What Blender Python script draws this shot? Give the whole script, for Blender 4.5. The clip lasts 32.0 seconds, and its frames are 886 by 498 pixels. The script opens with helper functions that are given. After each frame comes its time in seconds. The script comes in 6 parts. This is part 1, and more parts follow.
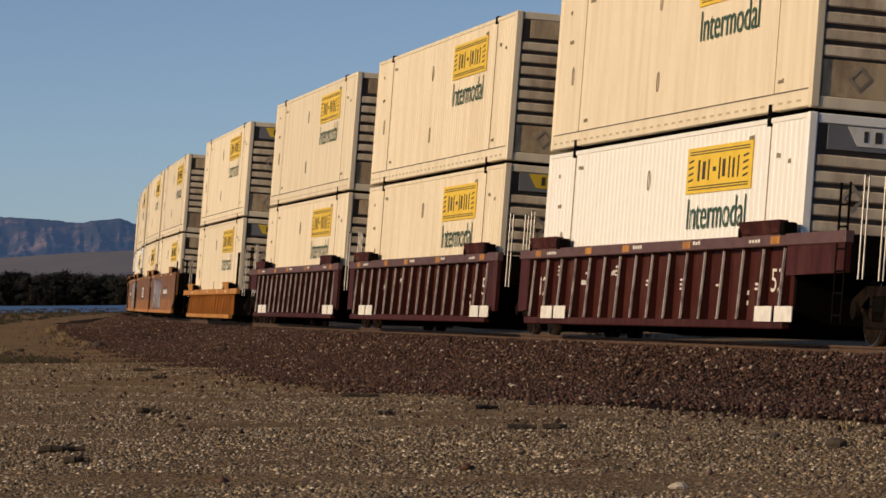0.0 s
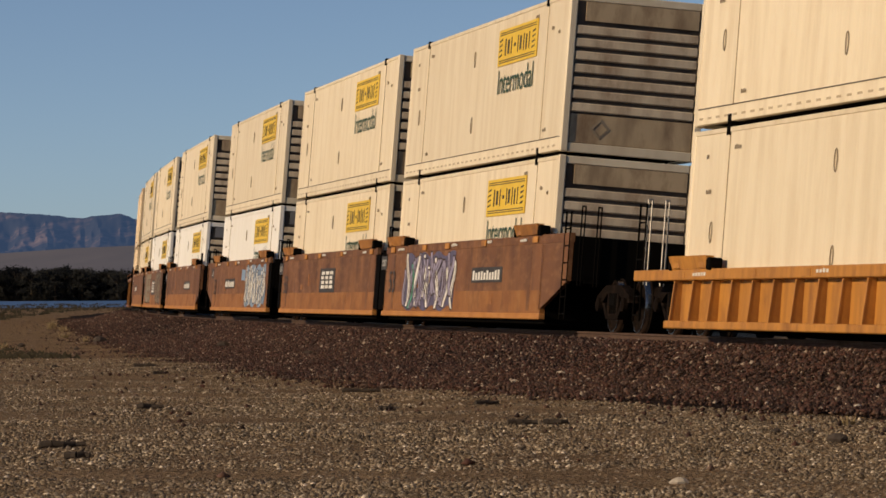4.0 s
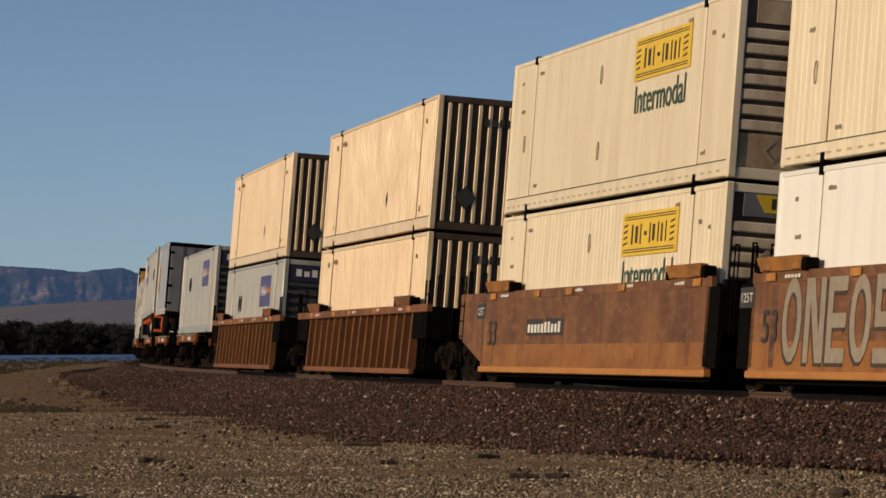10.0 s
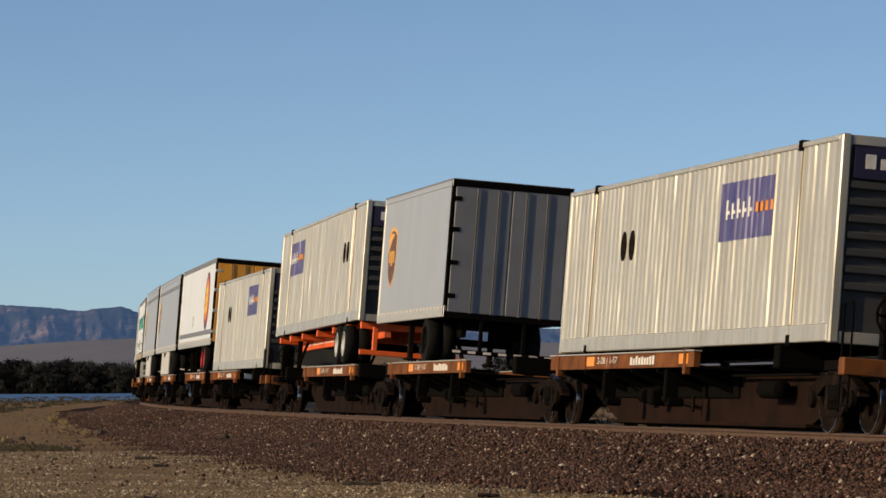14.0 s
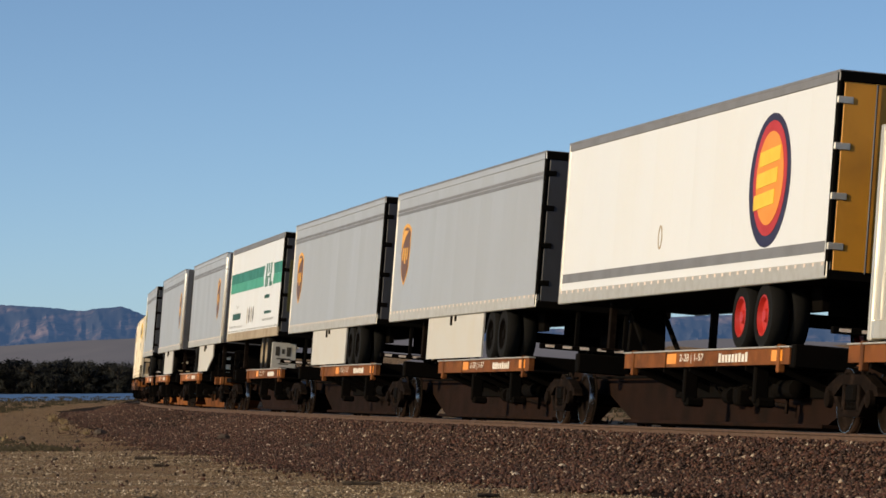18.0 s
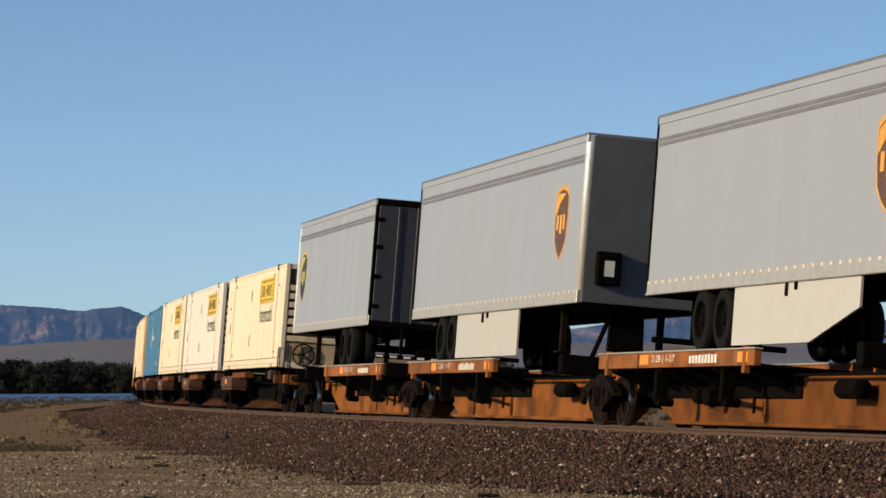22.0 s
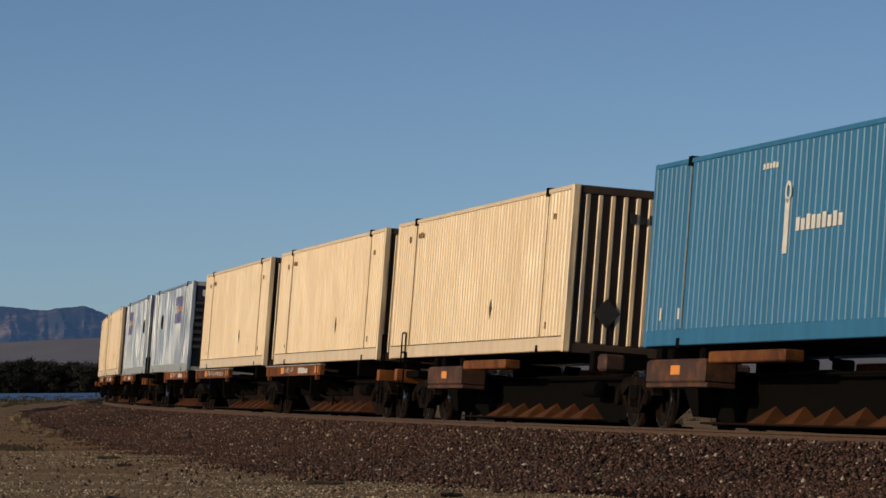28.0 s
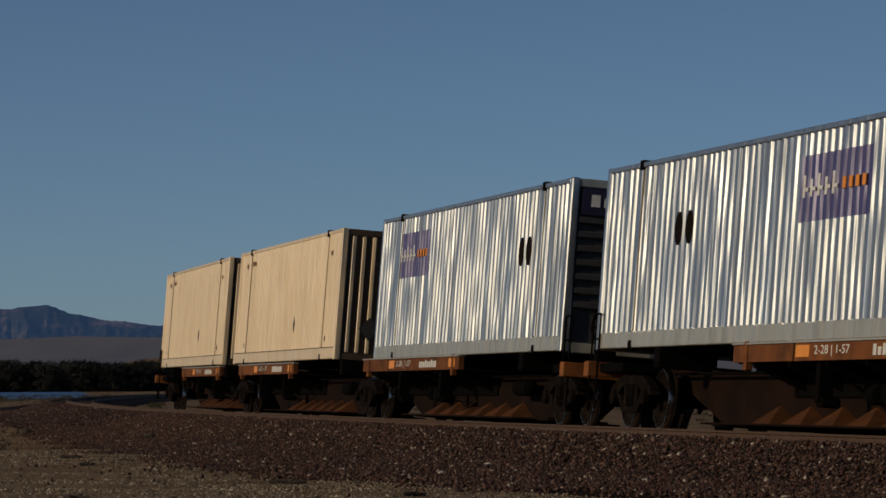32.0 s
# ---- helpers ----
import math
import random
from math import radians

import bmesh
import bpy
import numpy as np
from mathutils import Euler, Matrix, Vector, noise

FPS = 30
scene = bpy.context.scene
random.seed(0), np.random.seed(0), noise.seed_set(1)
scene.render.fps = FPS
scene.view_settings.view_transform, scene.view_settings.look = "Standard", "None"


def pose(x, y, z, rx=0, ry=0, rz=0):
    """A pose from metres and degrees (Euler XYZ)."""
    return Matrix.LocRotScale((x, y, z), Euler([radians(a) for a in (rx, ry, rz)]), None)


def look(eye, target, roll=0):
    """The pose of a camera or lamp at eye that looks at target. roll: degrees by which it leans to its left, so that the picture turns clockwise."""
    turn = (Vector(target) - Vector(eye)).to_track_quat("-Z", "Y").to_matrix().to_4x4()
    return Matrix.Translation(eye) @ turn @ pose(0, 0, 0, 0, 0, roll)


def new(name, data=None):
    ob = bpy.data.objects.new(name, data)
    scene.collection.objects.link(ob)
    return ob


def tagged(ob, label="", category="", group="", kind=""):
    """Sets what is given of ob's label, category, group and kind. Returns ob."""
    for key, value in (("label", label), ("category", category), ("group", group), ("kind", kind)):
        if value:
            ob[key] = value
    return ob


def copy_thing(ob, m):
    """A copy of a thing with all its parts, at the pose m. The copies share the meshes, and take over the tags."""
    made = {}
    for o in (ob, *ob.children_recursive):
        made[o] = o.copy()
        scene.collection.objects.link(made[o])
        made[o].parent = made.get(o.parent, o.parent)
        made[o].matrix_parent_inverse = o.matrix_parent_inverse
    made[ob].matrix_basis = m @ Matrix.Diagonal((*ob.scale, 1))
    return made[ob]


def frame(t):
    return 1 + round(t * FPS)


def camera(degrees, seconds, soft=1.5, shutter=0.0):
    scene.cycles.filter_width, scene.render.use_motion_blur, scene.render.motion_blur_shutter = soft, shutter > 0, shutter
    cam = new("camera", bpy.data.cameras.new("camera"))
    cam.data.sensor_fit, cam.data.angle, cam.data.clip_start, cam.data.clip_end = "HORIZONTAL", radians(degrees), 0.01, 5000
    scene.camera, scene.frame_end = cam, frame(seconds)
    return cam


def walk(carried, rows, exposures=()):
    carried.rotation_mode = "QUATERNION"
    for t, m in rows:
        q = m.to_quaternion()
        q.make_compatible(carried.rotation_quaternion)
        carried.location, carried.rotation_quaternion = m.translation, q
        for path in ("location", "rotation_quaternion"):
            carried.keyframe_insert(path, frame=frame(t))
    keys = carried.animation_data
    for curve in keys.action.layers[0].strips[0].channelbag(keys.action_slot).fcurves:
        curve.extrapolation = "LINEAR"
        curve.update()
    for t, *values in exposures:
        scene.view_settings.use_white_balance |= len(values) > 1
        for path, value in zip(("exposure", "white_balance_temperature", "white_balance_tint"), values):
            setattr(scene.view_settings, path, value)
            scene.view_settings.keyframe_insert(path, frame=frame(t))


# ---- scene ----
EYE = (0.0, 0.0, 0.86)
cam = camera(13.34, 32.0, soft=1.6)

# seconds, turn to the right and tilt upwards, in degrees
LOOKS = [(0, 0.02, 0.77), (.5, 0.02, 0.81), (1, 0.04, 0.85), (1.5, 0.05, 0.89), (2, 0.02, 0.85), (2.5, 0.02, 0.81), (3, 0.02, 0.786), (3.5, 0.04, 0.76),
         (4.2, 0, 0.66), (4.9, 0, 0.46), (5.3, 0, 0.32), (5.5, 0, 0.27), (6, -0.04, 1.539), (6.5, -0.03, 1.644), (7, -0.03, 1.735), (7.5, -0.03, 1.762), (8, -0.01, 1.696),
         (8.5, -0.01, 1.539), (9, -0.01, 1.487), (9.5, -0.01, 1.514), (10, -0.01, 1.514), (10.5, -0.01, 1.514), (11, -0.01, 1.553), (11.5, -0.01, 1.592),
         (12, 0, 1.696), (12.5, -0.01, 1.801), (13, 0, 1.984), (13.5, 0, 2.102), (14.5, 0, 2.102), (15.5, 0, 2.102), (20, 0, 2.102), (26.5, 0, 2.102),
         (27.2, 0.22, 2.098), (28.5, 0.773, 2.075), (29, 0.982, 2.05), (29.5, 1.073, 2.063), (30, 1.099, 2.075), (30.5, 1.113, 2.075), (32, 1.113, 2.075)]
rows = []
for t, yaw, tilt in LOOKS:
    a, b = radians(yaw), radians(tilt)
    way = Vector((math.sin(a) * math.cos(b), math.cos(a) * math.cos(b), math.sin(b)))
    rows.append((t, look(EYE, Vector(EYE) + 100 * way, -0.30)))
# seconds, stops, white balance
EXPO = [(0, -.04, 6700, 9), (3.5, -.12, 6700, 9), (5.5, -.02, 6700, 9), (7, -.05, 6700, 9), (9, -.18, 6650, 8), (11, -.18, 6500, 6), (13, .14, 6500, 5), (16, .36, 6400, 3), (20, .39, 6280, 3), (23, .39, 6280, 3), (24, .18, 6320, 4),
        (25, -.14, 6300, 4), (26, -.34, 6200, 4), (28.5, -.2, 6150, 4), (30, -.14, 6150, 4), (31, -.42, 6150, 4), (32, -.94, 6000, 3)]
walk(cam, rows, EXPO)

# ---- world and sun ----
SUN_AZ, SUN_EL = radians(113), radians(21)     # azimuth to the left of north (+y)
world = bpy.data.worlds.new("world")
scene.world = world
world.use_nodes = True
wn = world.node_tree
sky = wn.nodes.new("ShaderNodeTexSky")
sky.sky_type, sky.sun_disc = "NISHITA", False
sky.sun_elevation, sky.sun_rotation = SUN_EL, -SUN_AZ
sky.air_density, sky.dust_density, sky.ozone_density = 0.42, 0.38, 1.35
wn.links.new(sky.outputs[0], wn.nodes["Background"].inputs[0])
wn.nodes["Background"].inputs[1].default_value = 0.094
sun = new("sun", bpy.data.lights.new("sun", "SUN"))
sun.data.energy, sun.data.angle, sun.data.color = 3.7, radians(0.5), (1.0, 0.76, 0.49)
TO_SUN = Vector((-math.sin(SUN_AZ) * math.cos(SUN_EL), math.cos(SUN_AZ) * math.cos(SUN_EL), math.sin(SUN_EL)))
sun.matrix_world = look(TO_SUN * 100, (0, 0, 0))


# ---- materials ----
def material(name, col, rough=.6, metal=0., dirt=None, amount=.3, scale=1.5, streak=(1, 1, 1), grain=40., bump=.15, spread=.06, island=False, spec=.5, tones=()):
    """A painted or raw surface: large stains, fine grain, a little relief, and a small shift from thing to thing."""
    m = bpy.data.materials.new(name)
    m.use_nodes = True
    nt = m.node_tree
    n, link = nt.nodes, nt.links
    b = n["Principled BSDF"]
    b.inputs["Roughness"].default_value, b.inputs["Metallic"].default_value = rough, metal
    b.inputs["Specular IOR Level"].default_value = spec
    tc = n.new("ShaderNodeTexCoord")
    mp = n.new("ShaderNodeMapping")
    mp.inputs["Scale"].default_value = streak
    oi = n.new("ShaderNodeObjectInfo")
    off = n.new("ShaderNodeVectorMath")
    off.operation = "ADD"
    link.new(tc.outputs["Object"], mp.inputs[0])
    mul = n.new("ShaderNodeMath")
    mul.operation = "MULTIPLY"
    mul.inputs[1].default_value = 37.0
    link.new(oi.outputs["Random"], mul.inputs[0])
    link.new(mp.outputs[0], off.inputs[0])
    link.new(mul.outputs[0], off.inputs[1])
    big = n.new("ShaderNodeTexNoise")
    big.inputs["Scale"].default_value, big.inputs["Detail"].default_value = scale, 6
    fine = n.new("ShaderNodeTexNoise")
    fine.inputs["Scale"].default_value, fine.inputs["Detail"].default_value = grain, 3
    link.new(off.outputs[0], big.inputs["Vector"])
    link.new(tc.outputs["Object"], fine.inputs["Vector"])
    ramp = n.new("ShaderNodeMapRange")
    ramp.inputs[1].default_value, ramp.inputs[2].default_value, ramp.inputs[4].default_value = .42, .78, amount
    link.new(big.outputs[0], ramp.inputs[0])
    hsv = n.new("ShaderNodeHueSaturation")
    hsv.inputs["Color"].default_value = (*col, 1)
    val = n.new("ShaderNodeMapRange")
    val.inputs[3].default_value, val.inputs[4].default_value = 1 - spread, 1 + spread
    if island:
        geo = n.new("ShaderNodeNewGeometry")
        link.new(geo.outputs["Random Per Island"], val.inputs[0])
        if tones:
            cr = n.new("ShaderNodeValToRGB")
            cr.color_ramp.interpolation = "CONSTANT"
            for i, (at, c) in enumerate(tones):
                e = cr.color_ramp.elements[i] if i < 2 else cr.color_ramp.elements.new(at)
                e.position, e.color = at, (*c, 1)
            link.new(geo.outputs["Random Per Island"], cr.inputs[0])
            link.new(cr.outputs[0], hsv.inputs["Color"])
    else:
        link.new(oi.outputs["Random"], val.inputs[0])
    link.new(val.outputs[0], hsv.inputs["Value"])
    mix = n.new("ShaderNodeMix")
    mix.data_type = "RGBA"
    mix.inputs[7].default_value = (*(dirt or [c * .35 for c in col]), 1)
    link.new(ramp.outputs[0], mix.inputs[0])
    link.new(hsv.outputs[0], mix.inputs[6])
    g = n.new("ShaderNodeMix")
    g.data_type, g.blend_type = "RGBA", "MULTIPLY"
    g.inputs[0].default_value = .35
    link.new(mix.outputs[2], g.inputs[6])
    link.new(fine.outputs[1], g.inputs[7])
    gg = n.new("ShaderNodeMix")
    gg.data_type = "RGBA"
    gg.inputs[0].default_value = .75
    link.new(g.outputs[2], gg.inputs[6])
    link.new(mix.outputs[2], gg.inputs[7])
    link.new(gg.outputs[2], b.inputs["Base Color"])
    rr = n.new("ShaderNodeMapRange")
    rr.inputs[3].default_value, rr.inputs[4].default_value = max(rough - .1, .05), min(rough + .15, 1)
    link.new(big.outputs[0], rr.inputs[0])
    link.new(rr.outputs[0], b.inputs["Roughness"])
    if bump:
        bp = n.new("ShaderNodeBump")
        bp.inputs["Strength"].default_value, bp.inputs["Distance"].default_value = bump, .01
        link.new(fine.outputs[0], bp.inputs["Height"])
        link.new(bp.outputs[0], b.inputs["Normal"])
    return m


TALL = (3, 3, .35)
CREAM = material("cream_paint", (.80, .70, .52), .5, 0, (.46, .35, .22), .4, .9, TALL, spread=.07)
WHITE = material("white_paint", (.88, .865, .82), .45, 0, (.56, .5, .41), .22, .9, TALL, spread=.04)
PALE = material("pale_dusty_paint", (.78, .705, .61), .5, 0, (.5, .42, .33), .3, .9, TALL, spread=.03)
CREAM_END = material("end_paint", (.55, .42, .26), .6, 0, (.12, .07, .04), .8, 1.4, (1, 2, .6))
TAN = material("tan_paint", (.86, .65, .385), .30, 0, (.5, .33, .17), .35, .9, TALL, spread=.06, spec=.75)
# this tone holds both stains and the shade between the end ribs
TAN_END = material("stained_shaded_tan_end", (.075, .043, .022), .6, 0, (.014, .008, .005), .8, 1.2, (1, 2, .5))
SHEET = material("beige_grey_sheet", (.56, .52, .43), .30, .4, (.28, .25, .2), .45, 1.0, TALL, spread=.05)
SILVER = material("bright_silver_sheet", (.50, .50, .49), .30, .85, (.32, .31, .29), .5, 1.0, TALL, spread=.04)


def rippled(m, strength, size=(2.2, 1, .16)):
    """Uneven sheet: long upright ripples that break up reflections."""
    n, link = m.node_tree.nodes, m.node_tree.links
    tc, mp, nz, bp = n.new("ShaderNodeTexCoord"), n.new("ShaderNodeMapping"), n.new("ShaderNodeTexNoise"), n.new("ShaderNodeBump")
    mp.inputs["Scale"].default_value = size
    nz.inputs["Scale"].default_value, nz.inputs["Detail"].default_value = 1.0, 3
    bp.inputs["Strength"].default_value, bp.inputs["Distance"].default_value = strength, .25
    oi, far, off = n.new("ShaderNodeObjectInfo"), n.new("ShaderNodeMath"), n.new("ShaderNodeVectorMath")
    far.operation, far.inputs[1].default_value, off.operation = "MULTIPLY", 53.0, "ADD"
    link.new(oi.outputs["Random"], far.inputs[0])
    link.new(tc.outputs["Object"], mp.inputs[0])
    link.new(mp.outputs[0], off.inputs[0])
    link.new(far.outputs[0], off.inputs[1])
    link.new(off.outputs[0], nz.inputs["Vector"])
    link.new(nz.outputs[0], bp.inputs["Height"])
    link.new(bp.outputs[0], n["Principled BSDF"].inputs["Normal"])


rippled(SILVER, .9)
rippled(SHEET, .6, (1.8, 1, .22))
rippled(TAN, .85, (.5, 1, .22))
# far darker than the sides: the ends' shade is in this colour
SILVER_END = material("shaded_grey_end_sheet", (.042, .040, .039), .7, .0, (.018, .016, .014), .6, 1.5)
BLUE = material("blue_paint", (.03, .155, .30), .4, 0, (.02, .08, .15), .4, 1.0, TALL)
GREY = material("grey_trailer_paint", (.36, .385, .43), .42, .1, (.29, .30, .32), .2, .5, (1, 1, .5), spread=.006)
# trailer grey with the shade on the nose painted in
NOSE_GREY = material("shaded_grey_nose_panel", (.11, .11, .118), .5, .1, (.05, .05, .052), .5, 1.1)
GREY_BAND = material("grey_band", (.20, .20, .21), .5, .2)
TRAIL_WHITE = material("white_trailer_paint", (.68, .70, .735), .4, 0, (.6, .57, .5), .14, .6, (1, 1, .5), spread=.01)
ALU = material("aluminium_rail", (.50, .49, .46), .45, .35, (.3, .28, .25), .4, 4)
BRIGHT = material("bright_metal", (.85, .82, .75), .30, .6, (.6, .55, .48), .2, 4)
DARK_END = material("dark_door_panel", (.04, .043, .055), .55, .1, (.02, .02, .025), .5, 1.2)
YELLOW = material("yellow_sign_paint", (.78, .53, .035), .5, 0, (.45, .25, .03), .3, 2)
YELLOW_END = material("yellow_door_paint", (.70, .31, .025), .5, 0, (.2, .09, .02), .4, 1.5)
INK = material("dark_green_lettering", (.035, .085, .05), .6, 0, spread=0)
INK2 = material("faded_black_stencil", (.34, .28, .20), .6, 0, spread=0)
SIGN_INK = material("black_sign_paint", (.04, .035, .03), .6, 0, spread=0)
PALE_TAG = material("pale_spray_paint", (.30, .26, .20), .7, 0, (.2, .12, .07), .5, 5)
INK_TAG = material("dark_spray_paint", (.05, .035, .028), .7, 0, (.1, .05, .03), .5, 5)
# orange beam set near black: grime, with the shade under the load painted in
BEAM = material("grimy_shaded_orange_beam", (.013, .005, .0022), .85, 0, (.0045, .003, .002), .95, 1.5, bump=.3, spread=.2, spec=.1)
GREEN_INK = material("dark_green_writing", (.02, .085, .06), .5, 0, spread=0)
INK_FINE = material("faded_grey_print", (.17, .17, .16), .6, 0, spread=0)
DOOR_OLIVE = material("olive_door_graphic", (.09, .085, .02), .5, 0, (.03, .03, .01), .5, 1.2)
CHALK = material("white_stencil", (.75, .73, .68), .6, 0, (.4, .36, .3), .5, 6)
LAVENDER = material("lavender_spray", (.30, .27, .38), .6, 0, (.16, .14, .2), .6, 4)
DUSK_SPRAY = material("dark_lavender_spray", (.10, .09, .16), .6, 0, (.05, .04, .07), .6, 4)
SPRAY_BLUE = material("pale_blue_spray", (.22, .32, .46), .6, 0, (.1, .14, .22), .6, 4)
GREEN = material("green_stripe", (.022, .165, .105), .45, 0)
GREEN2 = material("light_green_stripe", (.06, .31, .20), .45, 0)
PALE_EDGE = material("pale_rib_edge", (.74, .66, .60), .5, .2, (.14, .07, .05), .9, 5, (1, 1, 1))
GUIDE = material("orange_guide_plate", (.36, .15, .028), .6, 0, (.10, .04, .015), .9, 1.6, bump=.3)
DEEP_PURPLE = material("dark_purple_board", (.018, .014, .045), .5, 0, spread=0)
PURPLE = material("purple_panel", (.06, .045, .16), .34, .15, (.16, .14, .22), .6, 2.2, TALL, spec=.8)
ORANGE_LOGO = material("orange_mark", (.8, .28, .03), .5, 0)
RED = material("red_paint", (.42, .022, .015), .45, 0)
LIME = material("yellow_green_mark", (.52, .47, .07), .45, 0)
BROWN_LOGO = material("brown_shield", (.13, .06, .025), .45, 0)
GOLD_LOGO = material("gold_shield", (.75, .38, .05), .45, 0)
CHORD = material("dusty_mauve_chord", (.105, .052, .05), .6, 0, (.05, .02, .018), .7, 2.0, (1, 1, 3), bump=.25)
GALV = material("scuffed_galvanised_pipe", (.36, .34, .32), .38, .6, (.10, .08, .07), .6, 5)
MAROON = material("maroon_steel", (.055, .0105, .0075), .6, .0, (.016, .0055, .004), .8, 1.5, TALL, bump=.25, spec=.15)
RUST = material("rusty_orange_steel", (.20, .073, .019), .65, 0, (.07, .028, .016), .9, .8, (1, 1, .6), bump=.3, spread=.1)
SIDE_RUST = material("stained_brown_steel", (.18, .071, .020), .62, 0, (.065, .024, .012), 1.0, 1.1, (1, 1, .45), bump=.3, spread=.12)
SILL_RUST = material("orange_rust_sill", (.31, .122, .022), .6, 0, (.15, .05, .017), .9, .9, (1, 1, 2), bump=.3, spread=.1)
SILL_EDGE = material("bright_worn_sill_edge", (.46, .20, .045), .6, 0, (.28, .10, .025), .6, 1.5, (1, 1, 3), bump=.3)
RUSTB = material("rusty_brown_steel", (.052, .0185, .0062), .8, 0, (.014, .006, .0025), .9, 1.4, TALL, bump=.3, spread=.1, spec=.12)
OCHRE = material("ochre_steel", (.50, .22, .035), .6, 0, (.16, .06, .02), .6, 1.2, TALL, bump=.3)
DULL_TRAY = material("dull_orange_tray", (.17, .056, .013), .7, 0, (.025, .012, .008), 1.0, 1.6, bump=.3, spread=.2, spec=.2)
SLAT = material("cream_slat", (.72, .60, .43), .6, 0, (.22, .13, .07), .6, 1.6, (1, 2, .6))
# grime plus the shade of the recesses, in one dark tone
END_HOLLOW = material("grimy_recess_shade", (.095, .072, .052), .7, 0, (.028, .017, .011), .7, 1.6)
TAN_MARK = material("faint_brown_stencil", (.30, .19, .10), .6, 0, spread=0)
SEAM = material("grime_in_seam", (.27, .205, .13), .8, 0, (.5, .4, .27), .6, 3)
FAINT = material("faint_rail_slot", (.50, .41, .28), .7, 0, (.32, .24, .15), .5, 3)
BEAM_ORANGE = material("stained_orange_beam", (.20, .070, .015), .75, 0, (.025, .011, .006), .95, 1.0, (1, 1, 1.4), bump=.3, spread=.2, spec=.12)
SPINE = material("orange_spine_steel", (.27, .088, .016), .65, 0, (.035, .016, .010), 1.0, 1.3, bump=.3, spread=.2, spec=.25)
BROWNBOX = material("brown_pedestal_steel", (.055, .022, .012), .75, 0, (.016, .008, .005), .6, 2.5, bump=.3)
# these two steels are darker than grime alone, to deepen the shade under the cars
BLACK = material("grimy_shaded_black_steel", (.0038, .0034, .0031), .9, 0, (.007, .0048, .0034), .6, 3, bump=.3, spec=.03)
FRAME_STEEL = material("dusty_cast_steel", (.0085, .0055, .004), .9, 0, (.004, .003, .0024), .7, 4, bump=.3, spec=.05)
GUSSET = material("worn_orange_gusset", (.095, .034, .010), .7, 0, (.022, .010, .005), .8, 2.2, bump=.3, spread=.2, spec=.2)
POLISH = material("polished_wheel_steel", (.42, .40, .38), .2, 1.0, (.4, .38, .35), .3, 6, spread=0)
RUBBER = material("tyre_rubber", (.008, .008, .008), .8, 0, (.016, .014, .012), .4, 8, spec=.1)
CHASSIS = material("orange_chassis_paint", (.80, .12, .015), .5, 0, (.3, .06, .02), .4, 2)
DUSTY_RAIL = material("dusty_bottom_rail", (.36, .29, .20), .6, .1, (.15, .11, .07), .6, 2)
SKIRT = material("cream_skirt_panel", (.47, .465, .45), .6, 0, (.5, .44, .35), .35, 1.5)
REFLECT = material("orange_reflector", (.85, .30, .02), .4, 0, spread=0)
LIGHTS = material("pale_marker", (.85, .72, .62), .4, 0, spread=0)
RAIL = material("rusty_rail_side", (.085, .046, .028), .85, .05, (.03, .016, .011), .5, 5)
TIE = material("weathered_tie", (.055, .042, .032), .85, 0, bump=.4)
STONES = [(0, (.025, .0102, .0068)), (.2, (.049, .0198, .0132)), (.42, (.072, .0275, .0178)), (.62, (.053, .0305, .0225)), (.78, (.095, .050, .0345)), (.91, (.142, .091, .065)), (.972, (.30, .24, .19))]
BALLAST = material("ballast_stone", (.075, .042, .034), .75, 0, (.04, .022, .018), .35, 3, grain=60, spread=.25, island=True, spec=.35, tones=STONES)
# darker than the stones, to paint in the shade of the gaps between them
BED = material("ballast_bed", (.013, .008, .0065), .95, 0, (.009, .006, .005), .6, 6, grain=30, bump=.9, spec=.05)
GRAVEL = [(0, (.095, .070, .045)), (.2, (.185, .138, .090)), (.48, (.26, .195, .128)), (.68, (.215, .175, .13)), (.80, (.335, .265, .185)), (.91, (.44, .36, .26)), (.97, (.60, .51, .40))]
PEBBLE = material("gravel_pebble", (.145, .11, .074), .8, 0, (.06, .045, .03), .6, 2, spread=.2, island=True, spec=.3, tones=GRAVEL)


rippled(PURPLE, .8, (1.6, 1, .3))


def weathered(m, dust, amount, scale, stretch=(1, 1, .5)):
    """Pale, dusty worn patches over a paint, larger and smaller ones together."""
    n, link = m.node_tree.nodes, m.node_tree.links
    b = n["Principled BSDF"]
    old = b.inputs["Base Color"].links[0].from_socket
    tc, mp, nz, rg, mx = n.new("ShaderNodeTexCoord"), n.new("ShaderNodeMapping"), n.new("ShaderNodeTexNoise"), n.new("ShaderNodeMapRange"), n.new("ShaderNodeMix")
    mp.inputs["Scale"].default_value, mp.inputs["Location"].default_value = stretch, (13.7, 3.1, 8.3)
    nz.inputs["Scale"].default_value, nz.inputs["Detail"].default_value, nz.inputs["Roughness"].default_value = scale, 9, .68
    rg.inputs[1].default_value, rg.inputs[2].default_value, rg.inputs[4].default_value = .5, .72, amount
    mx.data_type = "RGBA"
    mx.inputs[7].default_value = (*dust, 1)
    link.new(tc.outputs["Object"], mp.inputs[0])
    link.new(mp.outputs[0], nz.inputs["Vector"])
    link.new(nz.outputs[0], rg.inputs[0])
    link.new(rg.outputs[0], mx.inputs[0])
    link.new(old, mx.inputs[6])
    link.new(mx.outputs[2], b.inputs["Base Color"])


